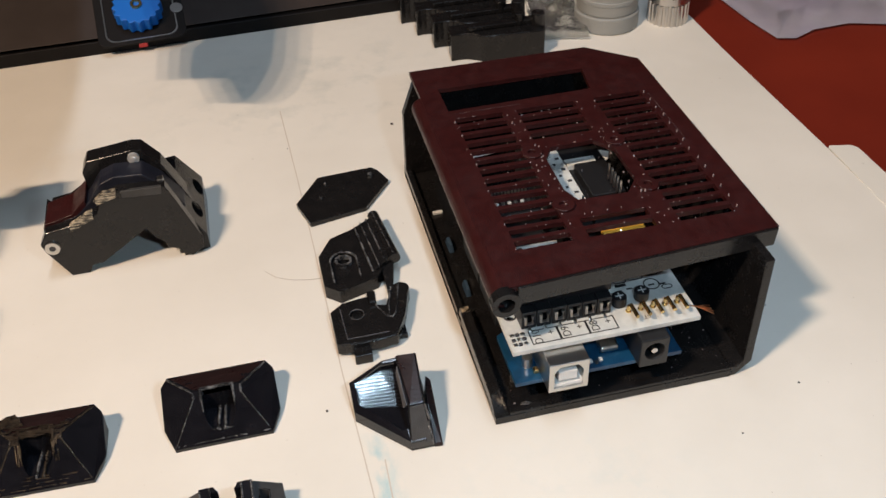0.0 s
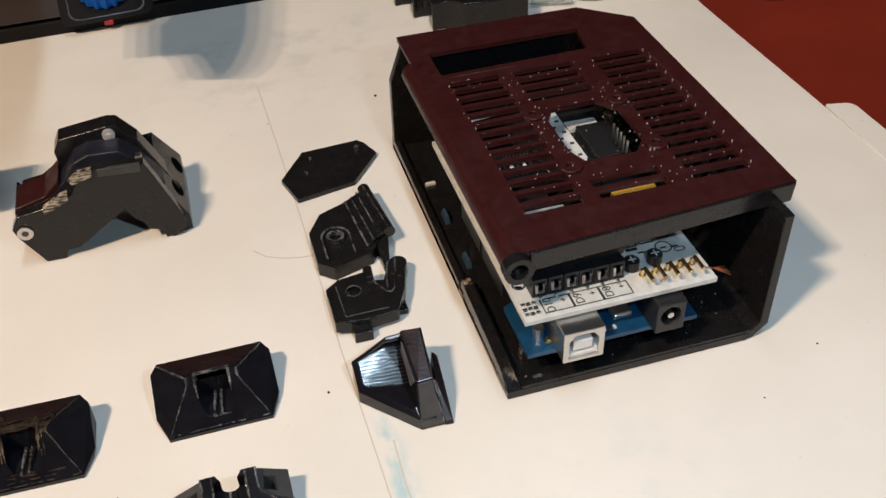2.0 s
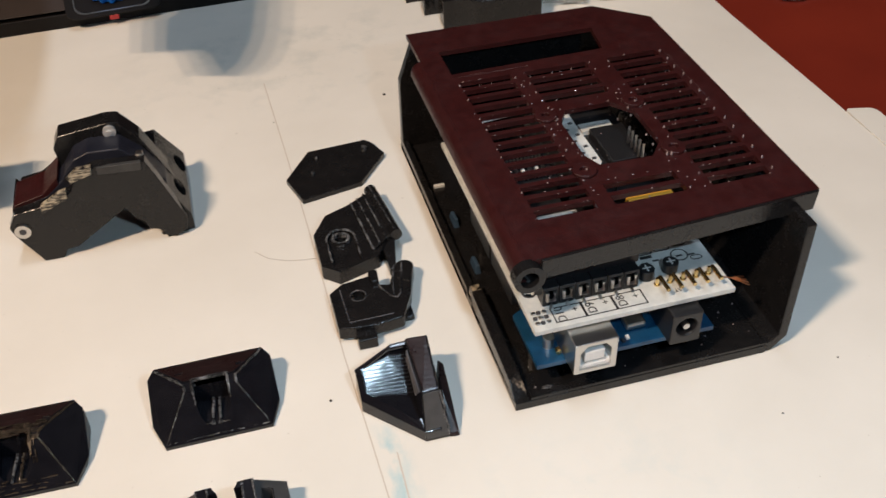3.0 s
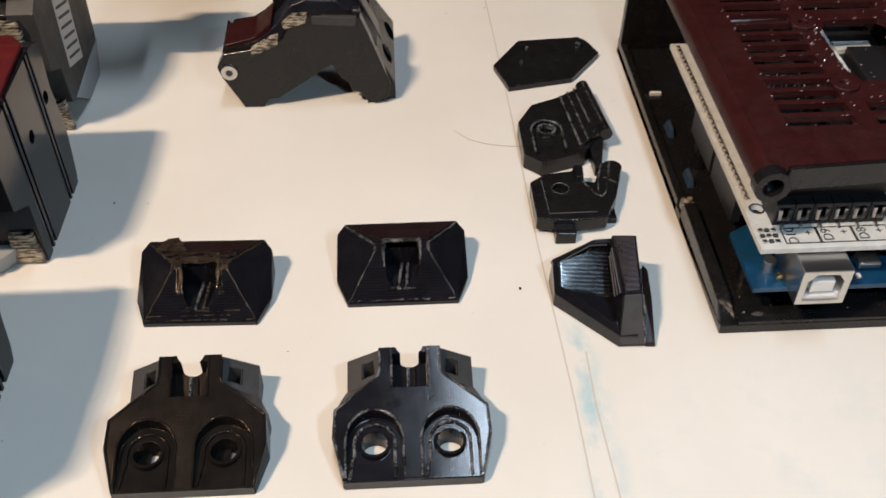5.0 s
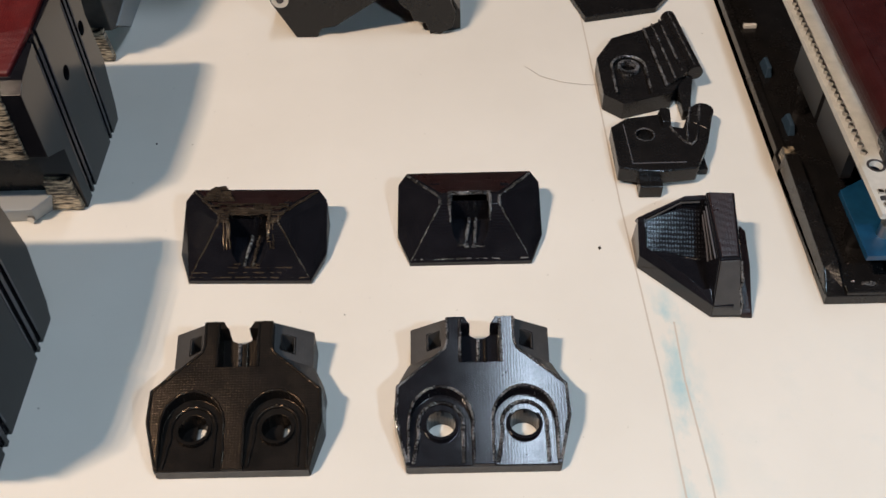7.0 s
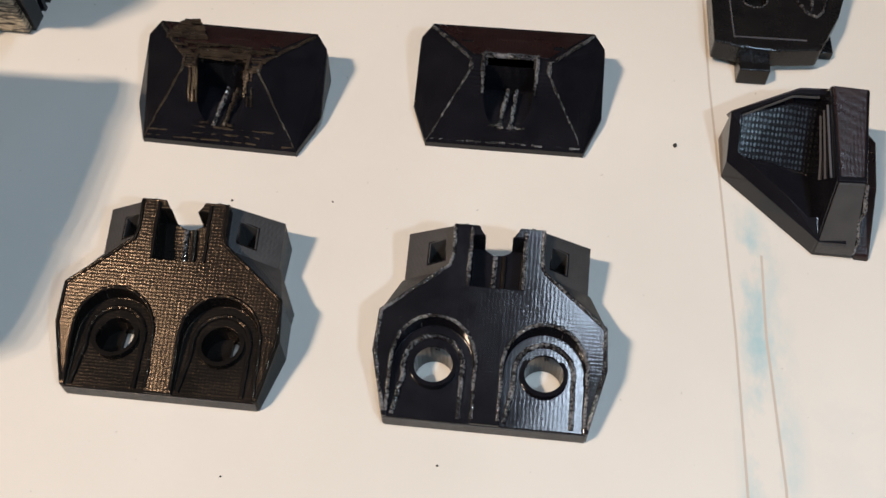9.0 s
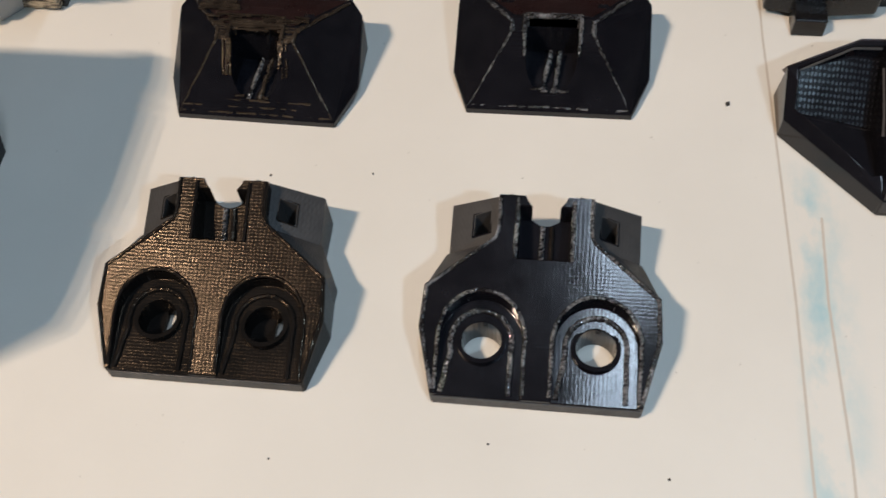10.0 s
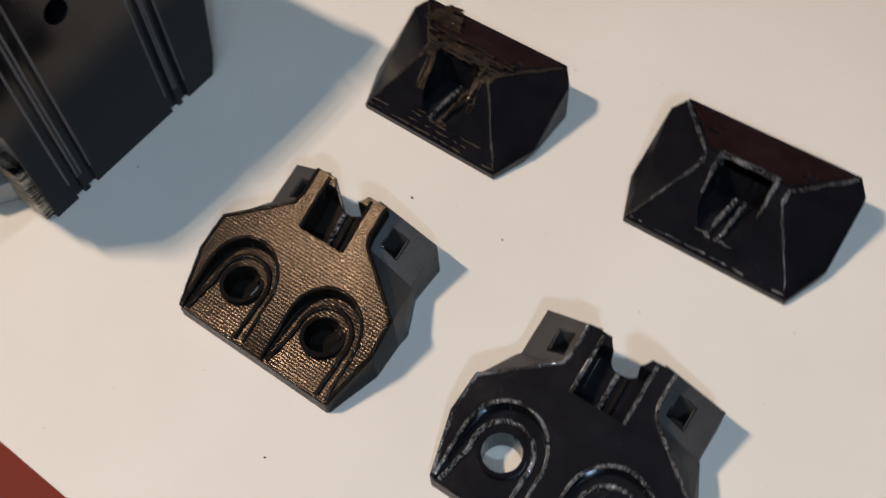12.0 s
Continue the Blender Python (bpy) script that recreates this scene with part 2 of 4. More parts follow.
def poly(points, z0, z1, axis="z"):
    """A prism over an outline. axis z: outline in x, y; axis y: outline in x, z; axis x: outline in y, z."""
    place = {"z": lambda a, b, h: (a, b, h), "y": lambda a, b, h: (a, h, b), "x": lambda a, b, h: (h, a, b)}[axis]
    bm = bmesh.new()
    low = [bm.verts.new([MM * v for v in place(a, b, z0)]) for a, b in points]
    top = [bm.verts.new([MM * v for v in place(a, b, z1)]) for a, b in points]
    bm.faces.new(low[::-1])
    bm.faces.new(top)
    n = len(points)
    for i in range(n):
        bm.faces.new((low[i], low[(i + 1) % n], top[(i + 1) % n], top[i]))
    bmesh.ops.recalc_face_normals(bm, faces=bm.faces)
    return bm


def block(x0, x1, y0, y1, z0, z1):
    return poly([(x0, y0), (x1, y0), (x1, y1), (x0, y1)], z0, z1)


def hull(points):
    bm = bmesh.new()
    for p in points:
        bm.verts.new([MM * v for v in p])
    bmesh.ops.convex_hull(bm, input=bm.verts)
    bmesh.ops.delete(bm, geom=[v for v in bm.verts if not v.link_faces], context="VERTS")
    bmesh.ops.dissolve_limit(bm, angle_limit=0.02, verts=bm.verts, edges=bm.edges)
    bmesh.ops.recalc_face_normals(bm, faces=bm.faces)
    return bm


def rod(centre, r, length, axis="z", n=24, r2=None):
    bm = bmesh.new()
    bmesh.ops.create_cone(bm, cap_ends=True, segments=n, radius1=r * MM, radius2=(r if r2 is None else r2) * MM, depth=length * MM)
    turn = {"z": Matrix(), "x": Matrix.Rotation(radians(90), 4, "Y"), "y": Matrix.Rotation(radians(-90), 4, "X")}[axis]
    bmesh.ops.transform(bm, matrix=Matrix.Translation([MM * v for v in centre]) @ turn, verts=bm.verts)
    return bm


def arc(cx, cy, r, a0, a1, n=10):
    return [(cx + r * math.cos(radians(a0 + (a1 - a0) * i / n)), cy + r * math.sin(radians(a0 + (a1 - a0) * i / n))) for i in range(n + 1)]


def tube(points, r, n=8):
    """A bent wire or rib of round section along points."""
    bm = bmesh.new()
    pts = [Vector(p) * MM for p in points]
    rings = []
    for i, p in enumerate(pts):
        d = (pts[min(i + 1, len(pts) - 1)] - pts[max(i - 1, 0)]).normalized()
        side = d.orthogonal().normalized() if abs(d.z) > 0.95 else d.cross(Vector((0, 0, 1))).normalized()
        up = side.cross(d)
        rings.append([bm.verts.new(p + MM * r * (math.cos(2 * math.pi * k / n) * side + math.sin(2 * math.pi * k / n) * up)) for k in range(n)])
    for a, b in zip(rings, rings[1:]):
        for k in range(n):
            bm.faces.new((a[k], a[(k + 1) % n], b[(k + 1) % n], b[k]))
    bm.faces.new(rings[0][::-1])
    bm.faces.new(rings[-1])
    bmesh.ops.recalc_face_normals(bm, faces=bm.faces)
    return bm


def join(*meshes):
    out = bmesh.new()
    for bm in meshes:
        me = bpy.data.meshes.new("joined")
        bm.to_mesh(me)
        bm.free()
        out.from_mesh(me)
        bpy.data.meshes.remove(me)
    return out


def soften(bm, size=0.3, angle=25):
    edges = [e for e in bm.edges if len(e.link_faces) == 2 and e.calc_face_angle(0) > radians(angle)]
    bmesh.ops.bevel(bm, geom=edges, offset=size * MM, segments=3, profile=0.5, affect="EDGES", clamp_overlap=True)
    return bm


def combine(bm, others, how="DIFFERENCE"):
    """bm less, or with, the solids in others."""
    def wrap(b):
        me = bpy.data.meshes.new("tool")
        b.to_mesh(me)
        b.free()
        return new("tool", me)
    base = wrap(bm)
    tools = [wrap(o) for o in others]
    for t in tools:
        m = base.modifiers.new("cut", "BOOLEAN")
        m.operation, m.object, m.solver = how, t, "EXACT"
    out = bmesh.new()
    done = base.evaluated_get(bpy.context.evaluated_depsgraph_get()).to_mesh()
    out.from_mesh(done)
    for o in (base, *tools):
        me = o.data
        bpy.data.objects.remove(o)
        bpy.data.meshes.remove(me)
    bmesh.ops.remove_doubles(out, verts=out.verts, dist=1e-6)
    return out


def part(name, bm, mat, parent=None, label="", smooth=False):
    me = bpy.data.meshes.new(name)
    bm.to_mesh(me)
    bm.free()
    me.materials.append(mat)
    if smooth:
        me.shade_smooth()
    ob = new(name, me)
    if parent:
        ob.parent = parent
    if label:
        tagged(ob, label)
    return ob


def thing(name, label, category, at=(0, 0, 0), turn=0, group="", kind=""):
    ob = new(name)
    ob.empty_display_size = 0.01
    ob.matrix_world = pose(at[0] * MM, at[1] * MM, at[2] * MM, 0, 0, turn)
    return tagged(ob, label, category, group, kind)


def letters(name, text, size, at, turn, mat, parent):
    cu = bpy.data.curves.new(name, "FONT")
    cu.body, cu.size, cu.align_x, cu.align_y, cu.extrude = text, size * MM, "CENTER", "CENTER", 0.00004
    tmp = new("tmp_letters", cu)
    me = bpy.data.meshes.new_from_object(tmp.evaluated_get(bpy.context.evaluated_depsgraph_get()))
    bpy.data.objects.remove(tmp)
    bpy.data.curves.remove(cu)
    me.materials.append(mat)
    ob = new(name, me)
    ob.parent = parent
    ob.matrix_basis = pose(at[0] * MM, at[1] * MM, at[2] * MM, 0, 0, turn)
    return ob


# ---- the setting ----
def setting(name, bm, mat, label, category):
    return tagged(part(name, bm, mat), label, category, kind="structure")


setting("floor", block(-2200, 2200, -2000, 2400, -780, -750), CEILING, "plain floor of the dim room", "floor")
setting("ceiling", block(-2200, 2200, -2000, 2400, 1700, 1730), CEILING, "plain ceiling of the dim room", "ceiling")
setting("wall_north", block(-2200, 2200, 2400, 2430, -780, 1730), WALL, "plain reddish wall of the room", "wall")
setting("wall_south", block(-2200, 2200, -2030, -2000, -780, 1730), WALL, "plain reddish wall of the room", "wall")
setting("wall_east", block(2200, 2230, -2000, 2400, -780, 1730), WALL, "plain reddish wall of the room", "wall")
setting("wall_west", block(-2230, -2200, -2000, 2400, -780, 1730), WALL, "plain reddish wall of the room", "wall")

table = thing("table", "red-brown smooth table under the paper", "table")
part("tabletop", soften(block(-560, 640, -260, 640, -26, -1.2), 2), RED_TABLE, table)
for lx, ly in ((-520, -220), (600, -220), (-520, 600), (600, 600)):
    part("leg", soften(block(lx - 25, lx + 25, ly - 25, ly + 25, -750, -26), 2), RED_TABLE, table)

paper = thing("paper_sheet", "large cream paper sheet with faint folds and smears on the table", "paper")
part("sheet", poly([(-330, -71.5), (-100, -74.0), (184, -74.5), (174.5, -20), (174.5, 113), (173, 200), (174, 420), (-330, 420)], -0.9, 0), PAPER, paper)
under = thing("paper_flap", "cream paper flap with rounded corner beside the sheet", "paper")
part("flap", poly([(172, -74), (188, -74), (186.5, 95)] + arc(182, 103, 4.5, 0, 90, 5) + [(176, 109), (175, 108)], -1.1, 0.35), PAPER, under)
for name, pts in (("fold_line", [(-45, 205), (-43.5, 150), (-42.6, 100), (-42.2, 60), (-42, 35), (-41, 5), (-40.3, -20), (-40, -74)]),
                  ("fold_line", [(-35, -4), (-35.4, -20), (-34.5, -45), (-34.9, -74)])):
    bm = bmesh.new()
    w = 0.2
    prev = None
    for i, (x, y) in enumerate(pts):
        a, b = bm.verts.new(((x - w) * MM, y * MM, 0.00003)), bm.verts.new(((x + w) * MM, y * MM, 0.00003))
        if prev:
            bm.faces.new((prev[0], prev[1], b, a))
        prev = (a, b)
    part(name, bm, PENCIL, paper, "faint grey fold")

sheet2 = thing("crumpled_sheet", "white lilac crumpled sheet lying on the red table", "sheet")
bm = bmesh.new()
edge = [(190, 300), (197, 250), (199, 225), (203, 203), (212, 200), (225, 206), (245, 207), (264, 200), (300, 196), (420, 230)]
top = []
for i, (x, y) in enumerate(edge):
    row = []
    for k in range(9):
        f = k / 8
        px, py = x + (320 - x) * f, y + (420 - y) * f
        row.append(bm.verts.new((px * MM, py * MM, (0.4 + 3 * f + 1.2 * (1 + noise.noise((px / 25, py / 25, 0))) * min(1, f * 4)) * MM)))
    top.append(row)
for a, b in zip(top, top[1:]):
    for k in range(8):
        bm.faces.new((a[k], b[k], b[k + 1], a[k + 1]))
bmesh.ops.solidify(bm, geom=bm.faces[:], thickness=0.0004)
part("sheet", bm, LILAC, sheet2)

# ---- the control panel at the back ----
panel = thing("printer", "black desktop printer with a control panel in front", "printer", (0, 288, 0))
part("base_strip", soften(hull([(-420, -6, 0), (140, 6, 0), (140, 60, 0), (-420, 60, 0), (-420, -6, 7), (140, 6, 7), (140, 60, 7), (-420, 60, 7)]), 0.6), PANEL_EDGE, panel, "black lower edge")
part("face_plate", soften(hull([(-420, -4, 9), (-127, 0, 9), (-127, 60, 34), (-420, 60, 34), (-420, 60, 7), (-127, 60, 7), (-420, 1, 7.2), (-127, 5, 7.2)]), 0.8), PANEL, panel)
part("side_plate", soften(hull([(-126, 1, 8.4), (140, 10, 8.4), (140, 70, 30), (-126, 64, 31), (-126, 64, 7), (140, 70, 7), (-126, 5, 7.2), (140, 13, 7.2)]), 0.8), PANEL, panel)


# added and unseen: column, overhead arm and end plate, shaped to shadow the paper
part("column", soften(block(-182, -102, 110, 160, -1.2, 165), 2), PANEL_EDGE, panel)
part("shadow_arm", soften(block(-163, -119, -102, 112, 144, 154), 1), PANEL_EDGE, panel)
part("shadow_caster", soften(poly([(-152, -135), (-148, -154), (-134.5, -158.5), (-127, -138), (-121, -100), (-167, -100), (-168, -129.5), (-154, -130.5)], 142, 156), 0.8), PANEL_EDGE, panel)


# ---- bracket with two screw holes ----
def screw_bracket(at, label, skin):
    ob = thing("screw_bracket", label, "printed bracket", at, group="screw brackets")
    def ztop(v):
        return 3.2 + 0.40 * v
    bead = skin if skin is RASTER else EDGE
    half = [(15.6, 0), (18, 9), (17.6, 15), (7.6, 22.4), (7.2, 24), (7.2, 28.4)]
    plan = half + [(-u, v) for u, v in half[::-1]]
    slab = poly(plan, 0, 1)
    for v in slab.verts:
        if v.co.z > 0:
            v.co.z = ztop(v.co.y / MM) * MM
    wings = []
    for s in (-1, 1):
        wings.append(hull([(s * u, v, z) for u, v, z in ((5, 21, 0), (5, 29.0, 0), (14.8, 21, 0), (14.8, 30.2, 0), (5, 21, 11.0), (5, 29.0, 14.0), (14.8, 21, 4.8), (14.8, 30.2, 7.8))]))
        wings.append(hull([(s * u, v, z) for u, v, z in ((10, 12, 0), (17.4, 12, 0), (17.7, 17.4, 0), (15.0, 23, 0), (6, 23, 0), (10, 14, 8), (17.45, 15, 8.4), (7, 22.4, 11.0), (17.6, 17.4, 5.4), (15.1, 22.8, 5.2))]))
    body = slab
    cuts = []
    for s in (-1, 1):
        c = 8.5 * s
        shape = [(c - 6.3, -2), (c + 6.3, -2)] + arc(c, 8.2, 6.3, 0, 180, 16)
        pocket = poly(shape, 0, 30)
        for v in pocket.verts:
            if v.co.z < 0.015:
                v.co.z = (2.7 + 0.24 * v.co.y / MM) * MM
        cuts += [pocket, rod((c, 8.2, 5), 3.0, 30)]
    trough = [(s * 3.95, v, z) for s in (-1, 1) for v, z in ((19.4, 5.6), (26.9, 10.0), (19.4, 30), (26.9, 30))]
    cuts += [hull(trough), rod((0, 29.6, 5), 3.4, 40)]
    body = combine(body, cuts)
    part("body", soften(body, 0.24, 30), skin, ob)
    for s, wing, flank in ((-1, wings[0], wings[1]), (1, wings[2], wings[3])):
        hollow = [hull(trough), rod((0, 29.6, 5), 3.4, 40), rod((s * 8.5, 8.2, 5), 6.35, 40)]
        wing = combine(wing, [block(s * 9.7 - 1.25, s * 9.7 + 1.25, 24.3, 27.5, 3, 30)] + hollow[:2])
        part("wing", soften(wing, 0.2, 30), SIDE, ob, "dull black side wing, greyed as if torch-lit")
        part("flank", soften(combine(flank, hollow[2:]), 0.2, 30), SIDE, ob, "dull black flank, greyed as if torch-lit")
    rng = random.Random(7)
    def wavy(points, r):
        """A bead with the small lumps of a printed edge."""
        fine = []
        for (x0, y0, z0), (x1, y1, z1) in zip(points, points[1:]):
            n = max(2, int(math.dist((x0, y0, z0), (x1, y1, z1)) / 0.9))
            for i in range(n):
                t = i / n
                fine.append((x0 + (x1 - x0) * t + rng.uniform(-0.07, 0.07), y0 + (y1 - y0) * t, z0 + (z1 - z0) * t + rng.uniform(-0.09, 0.09)))
        return tube(fine + [points[-1]], r)
    for s in (-1, 1):
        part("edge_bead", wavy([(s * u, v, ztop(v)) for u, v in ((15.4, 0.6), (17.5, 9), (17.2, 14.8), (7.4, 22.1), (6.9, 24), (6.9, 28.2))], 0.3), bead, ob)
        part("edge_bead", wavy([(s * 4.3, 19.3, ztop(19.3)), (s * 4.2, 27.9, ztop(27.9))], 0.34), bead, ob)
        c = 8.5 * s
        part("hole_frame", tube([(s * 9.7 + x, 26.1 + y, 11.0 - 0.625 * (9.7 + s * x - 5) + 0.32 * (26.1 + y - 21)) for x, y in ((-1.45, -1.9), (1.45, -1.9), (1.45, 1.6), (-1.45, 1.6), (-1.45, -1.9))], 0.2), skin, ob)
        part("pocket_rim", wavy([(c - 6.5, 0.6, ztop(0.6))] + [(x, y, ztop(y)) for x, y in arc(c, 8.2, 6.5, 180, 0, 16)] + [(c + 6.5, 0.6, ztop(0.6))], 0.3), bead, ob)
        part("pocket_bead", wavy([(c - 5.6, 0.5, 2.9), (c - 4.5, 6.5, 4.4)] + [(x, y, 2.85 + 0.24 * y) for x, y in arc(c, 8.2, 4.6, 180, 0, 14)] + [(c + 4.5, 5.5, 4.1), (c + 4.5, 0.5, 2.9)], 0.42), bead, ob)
        ring = combine(rod((c, 8.2, 4.6), 3.7, 1.2), [rod((c, 8.2, 5.0), 3.0, 4)])
        part("hole_collar", ring, skin, ob)
        if skin is RASTER:
            part("hole_web", block(c - 3.4, c + 0.3 + 0.5 * s, 4.8, 11.6, 0.2, 1.2), skin, ob)
    part("front_face", soften(hull([(s * u, v, z) for s in (-1, 1) for u, v, z in ((15.3, -0.2, 0.1), (15.4, 0.4, 0.1), (15.3, -0.2, 2.3), (15.4, 0.4, 2.4))]), 0.08), SIDE, ob, "dull black front face, greyed as if torch-lit")
    part("channel_rib", wavy([(-0.4, 19.6, 6.1), (-0.4, 26.0, 9.8)], 0.4), EDGE, ob)
    part("channel_rib", wavy([(1.0, 19.6, 6.1), (1.0, 26.0, 9.8)], 0.4), RASTER, ob)
    return ob


screw_bracket((-130, -41, 0), "black printed bracket with dull woven top and two screw holes", RASTER)
screw_bracket((-79.6, -41, 0), "glossy black printed bracket with two screw holes", GLOSS)


# ---- hip-roofed socket ----
def socket(at, turn, label, beads):
    ob = thing("socket_piece", label, "printed socket", at, turn, group="socket pieces")
    rng = random.Random(11)
    scaly = beads is RASTER
    lip = SCALY if scaly else EDGE
    beads = SCALY if scaly else EDGE
    up = [(s * u, v, z) for s in (-1, 1) for u, v, z in ((14.5, 0, 1.2), (17.6, 8, 2.0), (17.3, 19.5, 8.5), (15.2, 21.8, 10), (7, 9.3, 11.4), (7.6, 12, 11.9))]
    low = [(s * u, v, 0) for s in (-1, 1) for u, v in ((14.5, 0), (16.6, 6), (17, 10), (17, 19.5), (15, 21.8))]
    body = hull(low + up)
    cuts = [block(-4.5, 4.5, 6.0, 12.0, 3.4, 30), rod((0, 6.4, 13.4), 4.5, 20)]
    body = combine(body, cuts)
    part("body", soften(body, 0.25, 12), GLOSS, ob)

    for s in (-1, 1):
        part("corner_wall", soften(hull([(s * u, v, z) for u, v, z in ((14.55, -0.12, 0), (16.75, 6, 0), (17.75, 8, 1.9), (14.6, -0.1, 1.1), (14.0, 1, 0), (16.6, 8, 0), (16.8, 8, 1.6))]), 0.05), SIDE, ob, "dull black corner wall, greyed as if torch-lit")
        part("side_wall", soften(hull([(s * u, v, z) for u, v, z in ((16.9, 7.6, 0), (17.15, 10, 0), (17.2, 19.4, 0), (17.7, 8.2, 1.7), (17.45, 19.3, 7.9), (16.6, 9, 0), (16.8, 19, 0), (16.9, 19, 7.6))]), 0.05), SIDE, ob, "dull black side wall, greyed as if torch-lit")

    def ragged(a, b, r, step, jig, gap=0.0):
        """A row of short printed beads from a to b, some of them missing."""
        n = max(2, int(math.dist(a, b) / step))
        bits = []
        for i in range(n):
            if rng.random() < gap:
                continue
            p = [a[k] + (b[k] - a[k]) * i / n + rng.uniform(-jig, jig) for k in range(3)]
            q = [a[k] + (b[k] - a[k]) * (i + 1.15) / n + rng.uniform(-jig, jig) for k in range(3)]
            bits.append(tube([p, q], r * rng.uniform(0.7, 1.2), 6))
        return join(*bits)

    band = hull([(s * u, v, z) for s in (-1, 1) for u, v, z in ((6.8, 12.8, 11.95), (14.4, 21.2, 10.25), (6.8, 12.8, 11.2), (14.4, 21.2, 9.6))])
    part("rear_band", soften(combine(band, [block(-3, 3.4, 17.5, 30, 10.9, 20), block(-9.4, -7.2, 16.4, 18, 10.9, 20), block(7.6, 9.6, 15.4, 16.6, 10.9, 20)]), 0.15), BROWN, ob, "brownish rear band")
    part("rim", soften(combine(block(-5.3, 5.3, 9.4, 12.9, 9.6, 12.4), [block(-4.5, 4.5, 6, 12.0, 5, 15)]), 0.3), beads, ob)
    tagged(part("rib", ragged((-1.2, 2.2, 3.8), (-0.2, 10.6, 5.0), 0.42, 1.2, 0.12), EDGE, ob), kind="stuff")
    tagged(part("rib", ragged((0.9, 2.2, 3.8), (1.5, 10.6, 5.0), 0.42, 1.2, 0.12), lip, ob), kind="stuff")
    for k in range(3 if scaly else 1):
        tagged(part("front_bead", ragged((-13.8, 0.7 + 0.8 * k, 1.6 + 0.88 * k), (13.6 - k, 0.7 + 0.8 * k, 1.6 + 0.88 * k), 0.28, 1.7, 0.1, 0.15 * k), lip, ob), kind="stuff")
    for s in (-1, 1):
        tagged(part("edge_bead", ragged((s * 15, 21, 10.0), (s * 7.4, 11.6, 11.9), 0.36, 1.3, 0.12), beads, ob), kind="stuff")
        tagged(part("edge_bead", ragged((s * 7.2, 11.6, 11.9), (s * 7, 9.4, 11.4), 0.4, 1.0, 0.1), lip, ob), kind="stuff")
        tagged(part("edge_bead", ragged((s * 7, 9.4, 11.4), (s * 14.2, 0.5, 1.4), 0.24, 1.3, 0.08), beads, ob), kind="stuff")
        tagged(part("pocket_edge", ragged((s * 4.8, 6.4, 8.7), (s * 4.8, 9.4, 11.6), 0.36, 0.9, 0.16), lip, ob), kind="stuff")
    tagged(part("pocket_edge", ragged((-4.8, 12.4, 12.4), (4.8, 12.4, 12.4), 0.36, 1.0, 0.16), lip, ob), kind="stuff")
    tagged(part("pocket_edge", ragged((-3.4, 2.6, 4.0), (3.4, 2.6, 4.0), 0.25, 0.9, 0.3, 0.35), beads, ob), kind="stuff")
    if scaly:
        rows = []
        for k in range(3, 9):
            w = 6.2 + 0.5 * k
            rows.append(ragged((-w, 9.6 + 0.62 * k, 11.7 + 0.07 * k), (w - 0.8 * (k % 3), 9.6 + 0.62 * k, 11.7 + 0.05 * k), 0.26, 1.9, 0.12, 0.06 + 0.03 * k))
        for side in (-1, 1):
            rows += [ragged((side * 4.6, 9.4 + 0.55 * k, 11.5), (side * (6.4 + 0.3 * k), 9.4 + 0.55 * k, 11.5), 0.26, 1.2, 0.1) for k in range(4)]
            rows += [ragged((side * (4.5 + 0.7 * k), 5.0, 6.9), (side * (4.4 + 0.7 * k), 9.2, 11.5), 0.24, 1.3, 0.1, 0.1) for k in range(3)]
        tagged(part("scaly_ridge", join(*rows), SCALY, ob, "scaly ridge with painted tan glints"), kind="stuff")
        tagged(part("scaly_blob", join(*[ragged((-12.4 + 0.25 * k, 16.6 + 0.5 * k, 11.3 + 0.1 * (k % 3)), (-4.6 - 0.3 * k, 16.6 + 0.5 * k, 11.4 + 0.1 * (k % 2)), 0.3, 1.9, 0.16, 0.06) for k in range(10)]), SCALY, ob, "scaly blob with painted tan glints"), kind="stuff")
    return ob


socket((-133, 10, 0), -1.5, "black printed socket with coarse scaly rear ridge", RASTER)
socket((-80.5, 14.5, 0), 0, "smooth black printed socket with sloping sides", GLOSS)

# ---- wedge ----
wedge = thing("corner_wedge", "black printed corner wedge with sloping glossy face", "printed wedge")
left = hull([(-41, 12.5, 0), (-26.5, -3, 0), (-22, -3, 0), (-22, 25.5, 0), (-30, 26, 0), (-41, 21.5, 0), (-41, 12.5, 4.4), (-26.5, -3, 4.0), (-22, -3, 4.0), (-41, 19.4, 9.8), (-30, 22.2, 13.8), (-22, 22.2, 14)])
hollow = [(-39.4, 13.4, 4.7), (-28.2, 1.0, 2.8), (-26, 1.0, 2.8), (-26, 12.4, 2.4), (-39.4, 19.2, 9.9), (-31, 21.4, 11.1), (-26, 21.4, 10.5)]
left = combine(left, [hull(hollow + [(x, y, 40) for x, y, z in hollow])])
part("body", soften(left, 0.25), GLOSS, wedge)
slope = [(-39.0, 13.8, 4.95), (-26.3, 12.7, 2.75), (-26.3, 21.0, 10.2), (-31, 21.0, 10.85), (-39.0, 19.0, 9.6)]
part("sloping_face", hull(slope + [(x, y - 0.2, z + 0.3) for x, y, z in slope]), WEAVE, wedge, "glossy grid-textured slope")
part("rear_bevel", soften(hull([(-41.1, 19.6, 9.9), (-30, 22.4, 14.0), (-25, 22.4, 14.2), (-41.1, 21.8, 6.5), (-30, 26.2, 7.5), (-25, 26, 7.5), (-40, 19.6, 6.5), (-30, 22.6, 7.5)]), 0.2), BROWN, wedge, "maroon-brown rear bevel")
